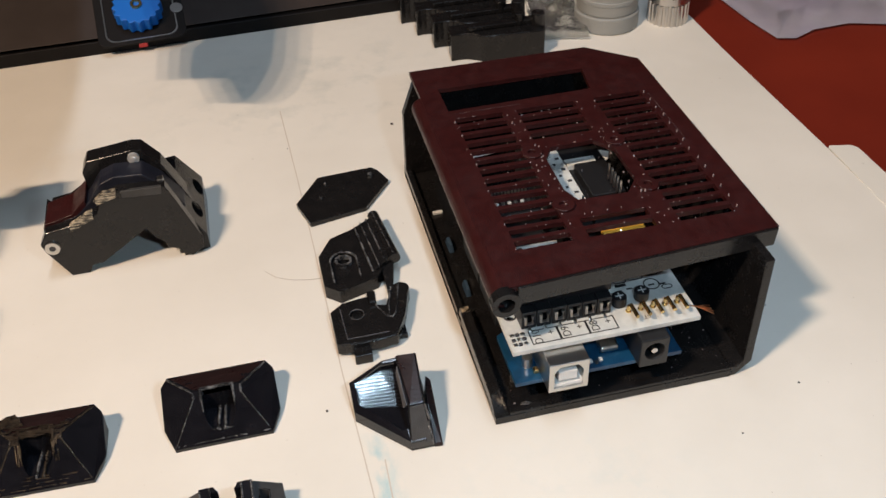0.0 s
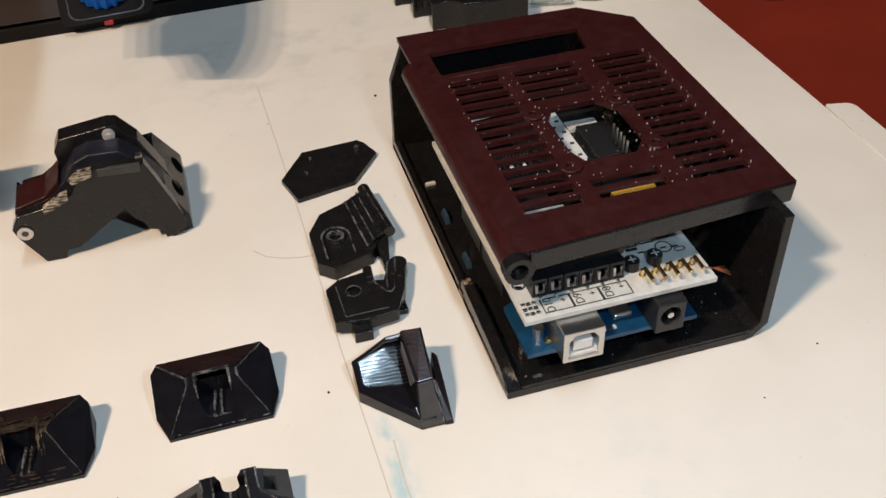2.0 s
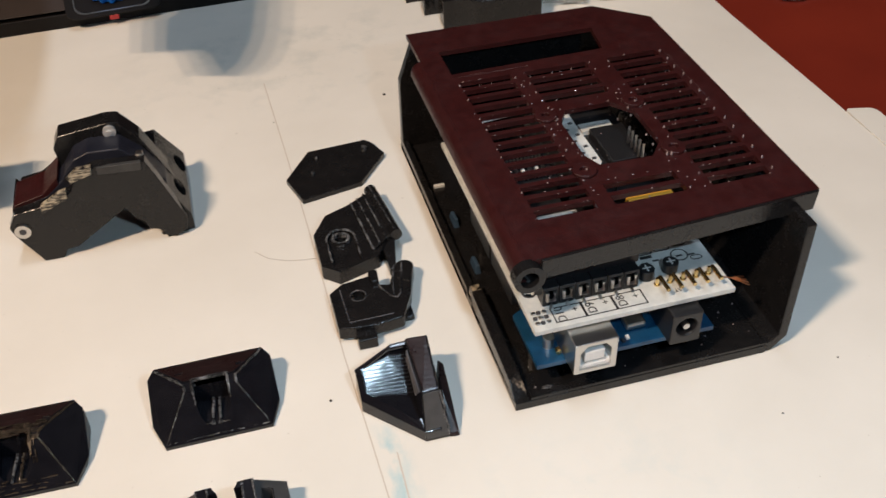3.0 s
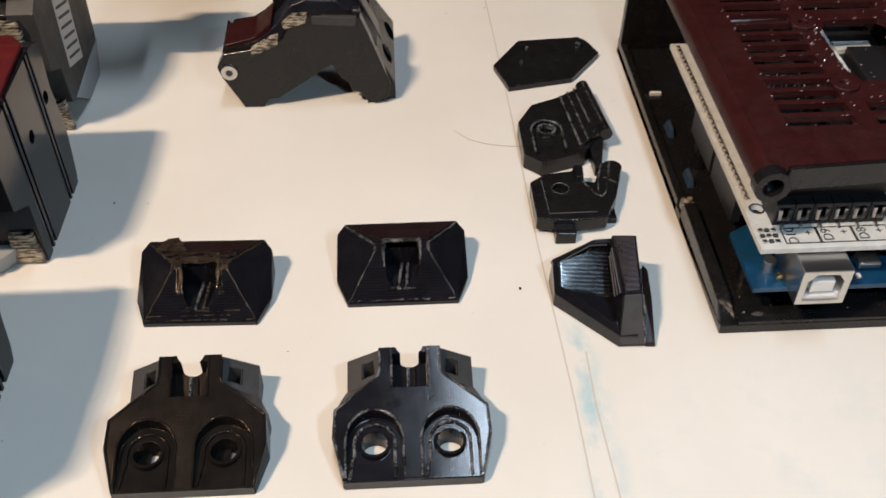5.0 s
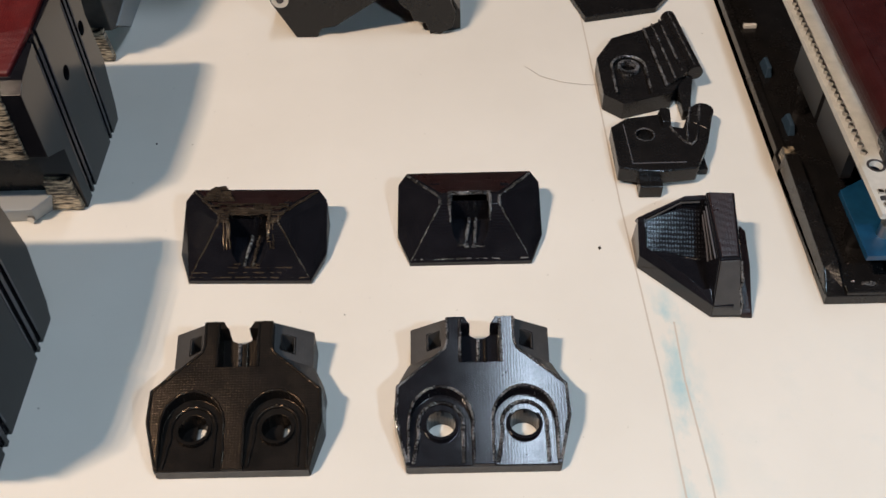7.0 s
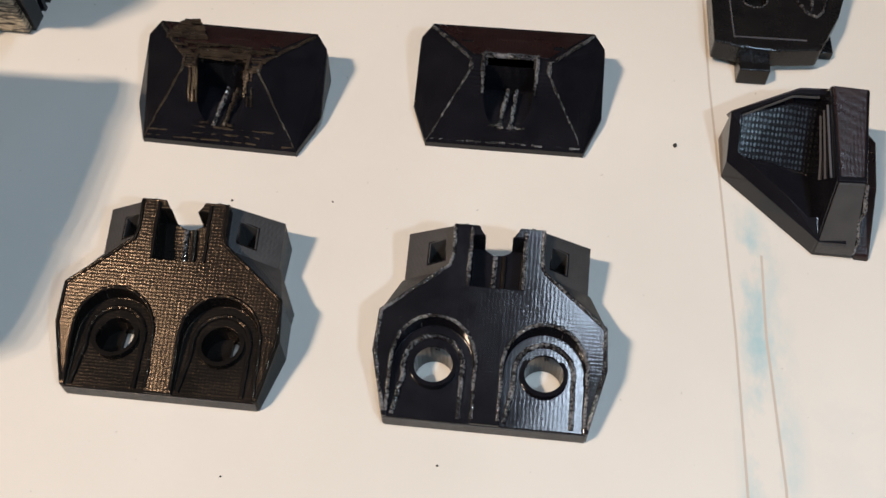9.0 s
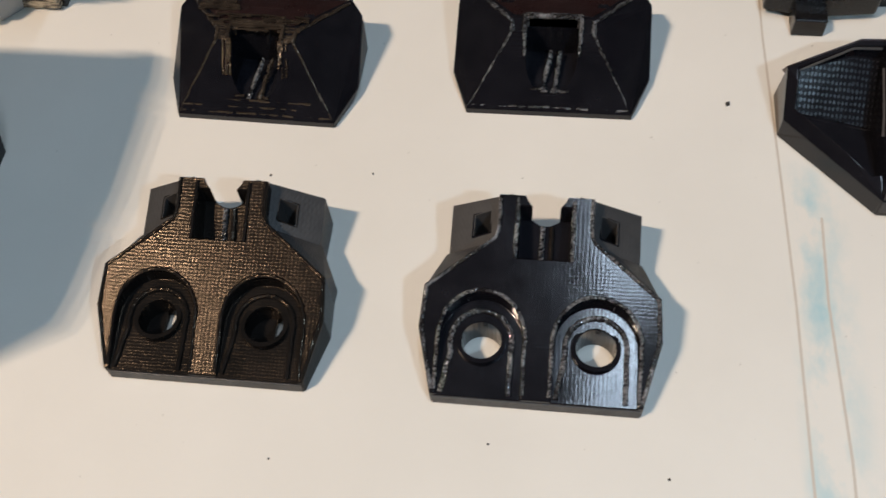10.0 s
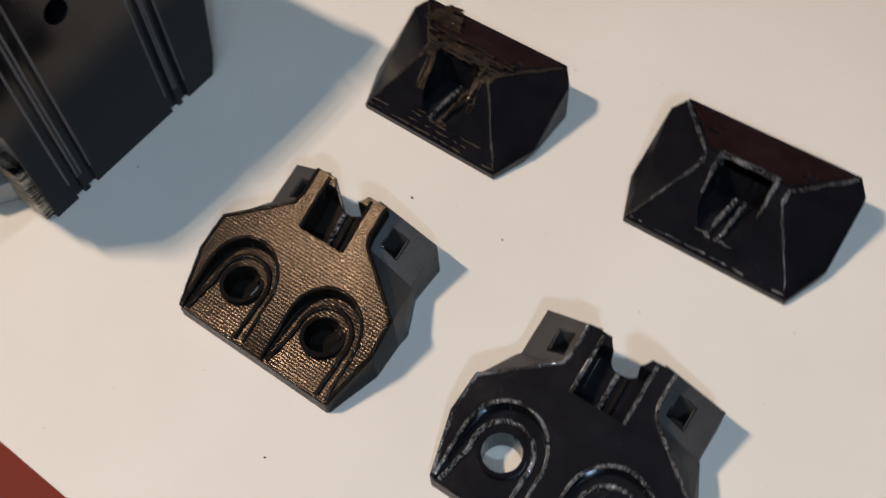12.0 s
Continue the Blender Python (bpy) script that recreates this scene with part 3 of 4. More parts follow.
part("rim_line", tube([(-39.2, 13.6, 4.9), (-39.2, 19.0, 9.4), (-31, 21.2, 12.9), (-26.6, 21.2, 13.0)], 0.22, 6), SIDE, wedge)
part("column", soften(hull([(-26.8, -3, 0), (-19.6, -3.2, 0), (-18.6, 25, 0), (-26, 25, 0), (-26.8, -3, 3.5), (-19.8, -3, 2.5), (-25.6, 3, 13.2), (-21.0, 3, 13.4), (-19.8, 19.5, 17.6), (-26.0, 20.5, 16.9)]), 0.35), GLOSS, wedge)
part("front_face", soften(hull([(-26.5, -3.3, 1.2), (-20.2, -3.4, 1.2), (-26.5, -3.2, 3.4), (-20.3, -3.2, 2.8), (-25.4, 2.6, 13.0), (-21.3, 2.6, 13.2), (-25.4, 3.2, 12.6), (-21.4, 3.2, 12.8)]), 0.15), SIDE, wedge, "dull black sloping front, greyed as if torch-lit")
part("top_plate", soften(hull([(-25.2, 3.6, 13.4), (-21.4, 3.6, 13.6), (-20.3, 19.2, 17.9), (-25.6, 20.2, 17.3), (-25.2, 3.6, 12), (-21.4, 3.6, 12), (-20.3, 19.2, 16.5), (-26.0, 20.2, 16)]), 0.2), BROWN, wedge, "maroon-brown upper face")
part("flange", soften(hull([(-19.8, -3.4, 0), (-17.2, -3.6, 0), (-16.0, 16, 0), (-18.4, 18, 0), (-19.8, -3.2, 1.2), (-17.4, -3.2, 1.2), (-17.2, 6, 8), (-19.6, 6, 9), (-18, 16, 10.5), (-16.6, 15, 9.5)]), 0.3), BROWN, wedge, "dark brown flange")
part("seam", tube([(-20.2, -3.2, 1.5), (-20.0, -2.2, 4.0), (-20.8, -0.6, 7), (-20.2, 0.4, 9), (-20.6, 1.6, 10.6), (-20.9, 2.8, 12.8)], 0.35), EDGE, wedge, "shiny ragged seam")
for k in range(3):
    part("rib", tube([(-26.1 - 0.25 * k, 4.6 + 1.2 * k, 11.8 - 1.9 * k), (-26.2 - 0.2 * k, 10, 13.2 - 1.7 * k), (-26.3 - 0.15 * k, 17.5, 15.2 - 1.4 * k)], 0.2, 6), SILKY, wedge)

# ---- notched key piece ----
key = thing("notched_plate", "black printed notched plate with a hole and a looped rib", "printed plate")
kb = poly([(-42, 57), (-37.5, 60.5), (-27.5, 62), (-26.5, 57), (-23, 56), (-19.5, 65), (-16, 66), (-13.6, 63), (-17.5, 50), (-22, 40.5), (-30.6, 39.5), (-37.4, 40), (-42, 41)], 1.5, 6)
kb = combine(kb, [rod((-33.5, 53.5, 4), 2.3, 20)])
part("body", soften(kb, 0.4), BLACK, key)
part("tongue", soften(block(-37, -31.2, 36, 41, 0, 4), 0.3), BLACK, key)
part("foot", soften(block(-24, -18, 44, 52, 0, 2), 0.3), BLACK, key)
part("foot", soften(block(-41, -38, 44, 56, 0, 2), 0.3), BLACK, key)
part("looped_rib", tube([(-27.0, 60.5, 6.2), (-26.0, 55, 6.2), (-23.6, 50.2, 6.2), (-22.0, 49.2, 6.2), (-20.6, 50.6, 6.2), (-18.8, 57, 6.4), (-17.2, 64.5, 6.4)], 0.34, 6), EDGE, key)
part("inner_rib", tube([(-22.6, 51.2, 6.1), (-22.0, 56, 6.2), (-19.8, 63.8, 6.4)], 0.3, 6), EDGE, key)
part("hole_rim", tube([(x, y, 6.05) for x, y in arc(-33.5, 53.5, 2.5, 0, 360, 18)], 0.2, 6), EDGE, key)
part("edge_line", tube([(-38.6, 57.6, 6.05), (-38.2, 42.5, 6.05), (-24.5, 42.6, 6.05)], 0.18, 6), SILKY, key)
part("knob", soften(hull([(-28.6, 56, 5.5), (-26, 56, 5.5), (-25.4, 62.5, 5.5), (-28.8, 62.5, 5.5), (-28.4, 57, 7.6), (-26.2, 57, 7.4), (-25.8, 62, 7.8), (-28.4, 62, 8.0)]), 0.3), BLACK, key)
part("corner_lug", soften(poly(arc(-16.6, 62.8, 3.0, -30, 150, 10) + [(-20.4, 58), (-16.8, 55)], 0.6, 6.4), 0.4), BLACK, key)

# ---- ribbed clip ----
clip = thing("ribbed_clip", "black printed clip with a ribbed edge and ringed hole", "printed clip")
cb = poly([(-42, 88), (-36.5, 97.5), (-28, 101), (-22, 104), (-19, 78), (-23, 71.5), (-37, 67), (-42, 71.5)], 0, 5.5)
cb = combine(cb, [rod((-33.5, 83.5, 4), 2.0, 20), join(rod((-33.5, 83.5, 6.5), 4.6, 4)), block(-38.1, -28.9, 71, 83.5, 4.5, 9)])
part("body", soften(cb, 0.35), BLACK, clip)
part("ring", combine(rod((-33.5, 83.5, 5), 3.1, 1.6), [rod((-33.5, 83.5, 5), 2.2, 6)]), EDGE, clip)
part("pocket_rim", tube([(-38.3, 72, 5.6), (-38.3, 83.5, 5.6)] + [(x, y, 5.6) for x, y in arc(-33.5, 83.5, 4.8, 180, 0, 10)] + [(-28.7, 72, 5.6)], 0.4), EDGE, clip)
part("shoulder", soften(hull([(-27.4, 101, 5), (-20, 104, 5), (-17.4, 79, 5), (-24.6, 73.5, 5), (-26.2, 101, 6.4), (-20, 104, 7.4), (-17.4, 79, 7.4), (-23.6, 74, 6.4)]), 0.3), BLACK, clip)
part("rib", tube([(-26.6, 101, 6.1), (-24.2, 74, 6.1)], 0.42), EDGE, clip)
part("rib", tube([(-24.2, 102, 6.9), (-21.6, 76, 6.9)], 0.32), EDGE, clip)
part("rib", tube([(-21.8, 103.4, 7.2), (-19.2, 79, 7.2)], 0.36), EDGE, clip)
part("rolled_edge", tube([(-18.6, 106.5, 6.2), (-15.4, 79, 6.2)], 2.2, 14), BLACK, clip)
part("rib", tube([(-18.9, 105.6, 8.3), (-15.8, 80, 8.3)], 0.26), EDGE, clip)
part("prop", soften(hull([(-21, 78, 0), (-16, 79, 0), (-18.6, 66, 0), (-20.6, 66, 0), (-21, 78, 5), (-16, 79, 5), (-18.6, 66.5, 3), (-20.6, 66.5, 3)]), 0.3), BLACK, clip)
part("prop", soften(hull([(-22, 103, 0), (-17.4, 103, 0), (-16, 82, 0), (-21, 82, 0), (-21.5, 103, 4.6), (-17.6, 103, 4.6), (-16, 82, 4.6), (-21, 82, 4.6)]), 0.3), BLACK, clip)

# ---- thin end plate ----
plate = thing("end_plate", "thin flat black printed end plate", "printed plate")
part("body", soften(poly([(-46, 127.5), (-35.5, 143.5), (-13, 145), (-10.5, 142), (-7.5, 134), (-19.5, 118), (-42, 113.5)], 0, 2.2), 0.3), BLACK, plate)
part("pin", soften(rod((-36, 128, 2.6), 0.7, 1.6, n=10), 0.15), EDGE, plate)
part("pin", soften(rod((-14.5, 138, 2.8), 1.1, 2.0, n=12), 0.2), EDGE, plate)
part("pin", soften(rod((-33, 137.5, 2.5), 0.6, 1.2, n=10), 0.15), EDGE, plate)

# ---- arched joint ----
arch = thing("arched_joint", "black printed arched joint with steel screws and scaly windows", "printed joint")
front = poly([(-131, 0), (-124.5, 0), (-123, 3.2), (-119, 3.6), (-101, 15.5), (-98.4, 10.5), (-96, 8.5), (-95, 5.2), (-91.5, 4.2), (-90.5, 1.6), (-87, 0), (-83, 2.5), (-82, 7), (-88.5, 26), (-91, 32.5), (-106.5, 33.5), (-113, 31), (-116, 25.5), (-125.5, 22), (-135, 20.5), (-138, 15.5), (-137, 12)], 109, 113.5, "y")
part("front_cheek", soften(front, 0.35), BLACK, arch)
part("saddle", soften(poly([(-133, 6), (-127, 4), (-101, 19), (-92, 8), (-88, 6), (-86, 20), (-92, 30), (-98, 36), (-108, 36.5), (-113, 34.5), (-118, 28), (-124, 23), (-134, 20)], 113.5, 123, "y"), 0.5), NAVY, arch, "blue-black curved saddle")
part("saddle_slope", soften(poly([(-136.5, 16), (-135.5, 21), (-125.5, 23.6), (-119.5, 28.8), (-119.5, 24), (-128, 12)], 113.6, 128, "y"), 0.3), MAROON, arch, "maroon sloping plate")
back = poly([(-132, 0), (-126, 0), (-100, 17), (-93, 5), (-91, 0), (-81, 0), (-82, 10), (-88, 24), (-92, 33), (-97.5, 40), (-101, 40.5), (-117, 38.5), (-119.5, 34), (-119, 27), (-127, 22), (-134, 21), (-137, 14)], 123, 131, "y")
part("back_cheek", soften(back, 0.5), BLACK, arch)
leg = hull([(-90, 109.5, 0), (-80.6, 112, 0), (-80.6, 144, 0), (-88, 146, 0), (-80.6, 112, 6), (-80.6, 144, 11), (-88.5, 113, 22), (-88.5, 142, 24), (-92, 115, 24), (-92, 138, 26)])
holes = []
for hy in (121, 135):
    q = rod((0, 0, 0), 3.4, 18)
    bmesh.ops.transform(q, matrix=pose(-0.0822, hy * MM, 0.0125, 0, 58, 0), verts=q.verts)
    holes.append(q)
part("leg_end", soften(combine(leg, holes), 0.35), BLACK, arch)
left_end = hull([(-137.5, 113, 12), (-133, 113, 0.2), (-137.5, 131, 12), (-133, 131, 0.2), (-136, 113, 20), (-136, 131, 21), (-127, 131, 8), (-127, 113, 8)])
part("end_block", soften(left_end, 0.4), BLACK, arch)
for win in ([(-126.5, 19.6), (-117.6, 23.6), (-117.0, 27.2), (-119.4, 26.6), (-126, 22.8)], [(-114.8, 29.2), (-108, 31.2), (-107.2, 34.4), (-112.4, 34.0), (-115.6, 31.2)]):
    part("scaly_window", soften(poly(win, 108.3, 110, "y"), 0.2), GLITTER, arch, "rough infill with painted gold glints")
part("top_inlay", soften(poly([(-106, 30.6), (-92.5, 29.6), (-92, 32.8), (-106, 33.4)], 108.5, 110, "y"), 0.2), GREY_BODY, arch, "grey inlay")
washer = part("washer", combine(rod((-134.2, 108.6, 14), 2.6, 1.0, "y"), [rod((-134.2, 108.2, 14), 1.3, 1.0, "y", 6)]), SILVER, arch, "steel washer")
part("screw", rod((-134.2, 108.9, 14), 1.2, 1.2, "y", 12), DARK_GREY, washer)
part("screw", join(rod((-100.6, 122.6, 37.6), 2.1, 1.6, "y", 14), rod((-100.6, 121.6, 37.6), 0.9, 0.6, "y", 6)), ZINC, arch, "small zinc screw")
part("nut", soften(block(-93.4, -91.2, 112.5, 115.2, 31, 33.2), 0.2), SILVER, arch)


# ---- servo modules in a row ----
def module(at, label, servo=False):
    ob = thing("servo_module", label, "servo module", at, group="servo modules in a row")
    # local: x 0 is the grooved side, y 0 the front of the foot
    prof = [(-1, 0), (34, 0), (35.5, 4), (38, 18), (36, 33), (38, 46), (31, 48.5), (8, 48), (-6.5, 45), (-9.5, 43), (-9.5, 25), (-1, 20)]
    if servo:
        prof = [(1, 9), (16, 2), (32, 2), (38, 12), (40, 52), (31, 54), (6, 54), (-8, 45), (-8, 26), (0, 22)]
    side = poly(prof, -8, 0, "x")
    if not servo:
        grooves = [poly([(y - 0.7, -5), (y + 0.7, -5), (y + 1.7, 60), (y + 0.3, 60)], -0.9, 2, "x") for y in (4.0, 6.6, 25, 27.4)]
        bores = [rod((0, 14.5, 31), 1.9, 8, "x"), rod((0, 31, 32.5), 1.9, 8, "x")]
        side = combine(side, grooves + bores)
    if not servo:
        for y in (4.0, 6.6, 25, 27.4):
            for d in (-0.95, 0.95):
                part("groove_bead", tube([(0, y + d + 1.0 * z / 60, z) for z in range(4, 45, 2)], 0.2, 6), SILKY, ob)
    part("side_plate", soften(side, 0.3, 30), GREY_BODY if servo else GLOSS, ob)
    inner = [(y * 0.97 + 0.5, z * 0.985) for y, z in prof]
    part("core", soften(poly(inner, -50, -8, "x"), 0.3), BLACK, ob)
    cap = hull([(-47, -5, 46.6), (-3, -5.5, 46.2), (-0.8, 7, 49.2), (-1.5, 30, 49.8), (-6, 36.5, 49.2), (-47, 36.5, 49.2), (-47, -5, 44), (-3, -5.5, 44), (-1, 7, 44), (-2, 36, 44), (-47, 36, 44)])
    if servo:
        bmesh.ops.translate(cap, vec=(0, 0, 0.006), verts=cap.verts)
    part("cap", soften(cap, 0.5), CAP, ob, "maroon-red cap")
    part("front_infill", soften(block(-46, -4.5, -10.1, -8, 24.6, 43.4), 0.4), GLITTER, ob, "scaly front with painted gold glints")
    part("clip", soften(hull([(-9, -2.2, 0.5), (-0.6, -2.4, 0.5), (-0.6, 0, 0.5), (-9, 0, 0.5), (-8, -2.2, 11), (-1.6, -2.2, 11), (-1.6, 0, 11), (-8, 0, 11)]), 0.3), GLITTER, ob, "scaly clip at the foot")
    part("foot", soften(hull([(-40, -6, 0), (-12, -5.5, 0), (-8, -1, 0), (-8, 20, 0), (-40, 20, 0), (-40, -8, 6), (-11, -7.5, 6), (-7, -2, 6), (-7, 20, 6), (-40, 20, 6)]), 0.4), PALE, ob, "pale grey foot")
    part("foot_screw", rod((-12.6, -6.4, 2.0), 0.9, 1.2, "y", 10), SILVER, ob)
    if servo:
        part("chamfer", soften(hull([(0.3, 16, 0), (0.3, 31, 0), (0.5, 37, 11), (0.5, 5, 8), (-6, 16, 0), (-6, 31, 0), (-6, 37, 11), (-6, 5, 8)]), 0.2), PALE, ob, "pale lower edge")
        stick = part("label_sticker", poly([(7, 18), (20, 14), (22, 44), (9, 46)], 0, 0.25, "x"), LABEL, ob, "white printed label")
        for k in range(7):
            part("print_bar", poly([(8.5 + 0.15 * k, 20 + 3.4 * k), (19 + 0.15 * k, 17 + 3.4 * k), (19.1 + 0.15 * k, 18 + 3.4 * k), (8.6 + 0.15 * k, 21 + 3.4 * k)], 0.25, 0.32, "x"), DARK_GREY, stick)
    return ob


module((-178, -38.5, 0), "black grooved servo module with a maroon cap, on paper").scale = (1, 1.15, 1.12)
module((-178, 38, 0), "black grooved servo module with scaly front and maroon cap")
module((-184, 101, 0), "grey servo module with a white label and maroon cap", True)
upper = thing("grooved_bracket", "black grooved bracket with a bright screw on the servo module", "printed bracket")
front_slab = combine(block(-183.5, -163.5, 124, 142, 40, 58), [block(x - 0.7, x + 0.7, 120, 125.2, 30, 99) for x in (-180, -176.5, -169, -166)] + [rod((-173, 124, 56), 2.6, 8, "y")])
part("body", soften(front_slab, 0.4), BLACK, upper)
part("screw", rod((-173, 125, 56), 2.0, 1.6, "y", 4), SILVER, upper, "bright diamond screw")

# ---- electronics box ----
case = thing("electronics_box", "open black printed box with a maroon slotted lid", "enclosure")
part("floor_plate", soften(poly([(0, 0), (77, 0), (77, 118), (70, 137.5), (0, 137.5)], 0, 3), 0.3), BLACK, case)
part("right_wall", soften(poly([(78.6, 0), (83.4, 5), (83.4, 46.4), (80.6, 46.4), (80.6, 6.2), (77.5, 3.3), (77.1, 3.1), (77.1, 0)], 0.3, 118, "y"), 0.35), BLACK, case)
part("corner_wall", soften(hull([(84.8, 118.1, 8), (88, 118.1, 8), (70, 137.8, 4), (70, 134, 4), (84.8, 118.1, 46), (88, 118.1, 46), (70, 137.8, 46), (70, 134, 46)]), 0.3), BLACK, case)
part("back_wall", soften(poly([(0, 3.1), (70, 3.1), (70, 46), (6, 46), (0.5, 31)], 134, 137.4, "y"), 0.3), BLACK, case)
part("left_lip", soften(hull([(0, 48, 0), (2.4, 48, 0), (2.4, 138, 0), (0, 138, 0), (0, 48, 5), (2.4, 48, 5), (2.4, 138, 5.5), (0, 138, 5.5)]), 0.3), BLACK, case)
part("front_lip", soften(hull([(0, 2, 3), (0, 44, 0), (4.5, 44, 0), (4.5, 2, 3), (0, 0, 2), (0, 43, 8), (3.6, 43, 8), (3.6, 8, 7), (0, 6, 6.5)]), 0.35), BLACK, case)
part("front_sill", soften(block(4.5, 79, 0.2, 2.6, 2.6, 4.0), 0.25), BLACK, case)
part("latch", soften(hull([(0.2, 43.6, 4), (4, 43.6, 4), (4, 47, 4), (0.2, 47, 4), (0.6, 44, 7.2), (3.4, 44, 7.2), (3.4, 46.6, 7.2), (0.6, 46.6, 7.2)]), 0.3), GLITTER, case, "shiny broken latch")
for yy in (55, 80):
    part("inner_tab", soften(hull([(5, yy, 3), (7, yy, 3), (7, yy + 7, 3), (5, yy + 7, 3), (5.4, yy + 1, 6), (6.6, yy + 1, 6), (6.6, yy + 6, 6), (5.4, yy + 6, 6)]), 0.3), TAB, case, "dull blue wire tab")
part("white_chip", soften(block(4.4, 8.2, 104, 105.4, 3, 4.2), 0.2), WHITE_PLASTIC, case, "small white offcut")

rng = random.Random(31)
bm = bmesh.new()
for k in range(46):
    x, y = (rng.gauss(64, 5), rng.gauss(22, 7)) if k < 30 else (rng.uniform(4, 76), rng.uniform(3, 14))
    bmesh.ops.create_icosphere(bm, subdivisions=1, radius=MM * rng.uniform(0.12, 0.3), matrix=Matrix.Translation((MM * min(x, 76), MM * max(y, 3), MM * 3.1)))
tagged(part("floor_specks", bm, STRING, case, "shiny plastic specks"), kind="stuff")
part("solder_lump", soften(hull([(8, 2.2, 3), (13, 1.4, 3), (12, 4, 3), (9, 4.4, 3), (10, 2.6, 5.2), (11.4, 3, 4.6)]), 0.3), EDGE, case, "shiny melted lump")

lid_shape = [(3.5, 4.5), (88.6, 9.6), (89, 117), (72.5, 131.5), (3.5, 132)]
lid = poly(lid_shape, 48.9, 50.5)
cuts = [hull([(11, 100, z) for z in (40, 60)] + [(11, 116, z) for z in (40, 60)] + [(66, 116, z) for z in (40, 60)] + [(64, 101, z) for z in (40, 60)])]
cuts.append(poly([(37, 38), (53, 37.5), (58, 44), (58, 62), (53, 68.5), (38, 68), (34.5, 62), (34.5, 44)], 40, 60))
slots = []
for i in range(14):
    y = 21.5 + 5.45 * i
    slots.append(block(12, 29, y - 1.85, y + 1.85, 40, 60))
    if i < 2 or i > 9:
        slots.append(block(34, 55, y - 1.85, y + 1.85, 40, 60))
    slots.append(block(62.5, 80, y - 1.85, y + 1.85, 40, 60))
cuts.append(join(*slots))
lid = combine(lid, cuts)
lid_ob = part("lid", lid, MAROON, case, "dark maroon slotted lid")
part("rounded_edge", soften(combine(rod((3.9, 58, 46.5), 3.9, 108, "y", 28), [rod((3.9, 60, 46.3), 2.2, 140, "y", 18)]), 0.25, 50), MAROON, lid_ob)
part("front_lip", soften(hull([(7.5, 4.0, 50.2), (88.4, 8.9, 50.2), (88.4, 11.5, 50.2), (7.5, 7, 50.2), (7.5, 4.4, 43.6), (88.2, 9.3, 43.6), (88.2, 11.5, 43.6), (7.5, 7, 43.6)]), 0.3), BLACK, lid_ob, "black front edge")
for bx, by in ((31.5, 36), (31, 66), (59.5, 66), (60, 39)):
    part("screw_boss", soften(combine(rod((bx, by, 50.9), 3.6, 1.2, n=10), [rod((bx, by, 51), 1.3, 4, n=10)]), 0.3), MAROON, lid_ob)
part("knuckle", combine(rod((3.6, 3.4, 46.6), 4.2, 3.4, "y", 24), [rod((3.6, 2, 46.6), 2.5, 6, "y", 16)]), BLACK, lid_ob, "black hinge ring")
# little printing pimples along the slot ends
bm = bmesh.new()
rng = random.Random(5)
spots = [(81 + rng.uniform(-0.3, 0.4), 21.5 + 5.45 * i, 0.26, 2.8) for i in range(14)]
for i in range(14):
    for x in (11.5, 30.0, 33.2, 55.6, 61.6):
        if rng.random() < 0.75:
            spots.append((x + rng.uniform(-0.6, 0.6), 21.5 + 5.45 * i + rng.uniform(-1.5, 1.5), rng.uniform(0.15, 0.34), rng.uniform(0.8, 2.2)))
for bx, by in ((31.5, 36), (31, 66), (59.5, 66), (60, 39)):
    for k in range(9):
        spots.append((bx + rng.uniform(-3.6, 3.6), by + rng.uniform(-3.6, 3.6), rng.uniform(0.14, 0.36), rng.uniform(0.8, 3.0)))
for k in range(150):
    spots.append((rng.uniform(12, 80), 21.5 + 5.45 * rng.randrange(14) + rng.choice((-1.75, 1.75)), rng.uniform(0.1, 0.24), rng.uniform(0.6, 1.6)))
for x in range(30):
    spots.append((13 + 0.8 * x, 97.6, 0.12, 1.0))
    spots.append((82.4, 60 + 1.1 * x, 0.11, 1.0))
for x, y, r, tall in spots:
    m = Matrix.Translation((MM * x, MM * y, MM * (50.5 + r * tall * 0.6))) @ Matrix.Diagonal((1, 1, tall, 1))
    bmesh.ops.create_icosphere(bm, subdivisions=1, radius=MM * r, matrix=m)
tagged(part("print_stringing", bm, STRING, lid_ob, "shiny printing pimples"), kind="stuff")

# ---- microcontroller board and its shield ----
board = thing("controller_board", "blue microcontroller board with a silver socket", "circuit board", (0, 0, 0))
part("board", soften(poly([(7, 3), (60, 3), (60, 68), (57, 71), (14, 71), (14, 28), (7, 24)], 11.6, 13.2), 0.15), BLUE_PCB, board)
for sx, sy in ((11, 17), (57, 18), (11, 66), (50, 66)):
    part("standoff", rod((sx, sy, 7.2), 2.6, 9.0, n=14), BLACK, board)
usb = part("usb_socket", soften(combine(block(15.2, 27.4, -3.2, 13, 13.2, 24.4), [poly([(16.9, 14.6), (25.7, 14.6), (25.7, 20.8), (24, 23), (18.6, 23), (16.9, 20.8)], -6, 9, "y")]), 0.25), SILVER, board, "silver square socket")
part("insert", soften(block(18.4, 24.2, -2.4, 8.9, 16.6, 20.2), 0.3), WHITE_PLASTIC, usb, "white plastic insert")
part("socket_back", block(17, 25.6, 7.6, 9.2, 14.7, 22.9), WHITE_PLASTIC, usb)
part("shroud", combine(block(16.95, 25.65, -2.6, 8, 14.65, 16.2), [block(17.6, 25, -4, 7, 15.6, 20)]), WHITE_PLASTIC, usb)
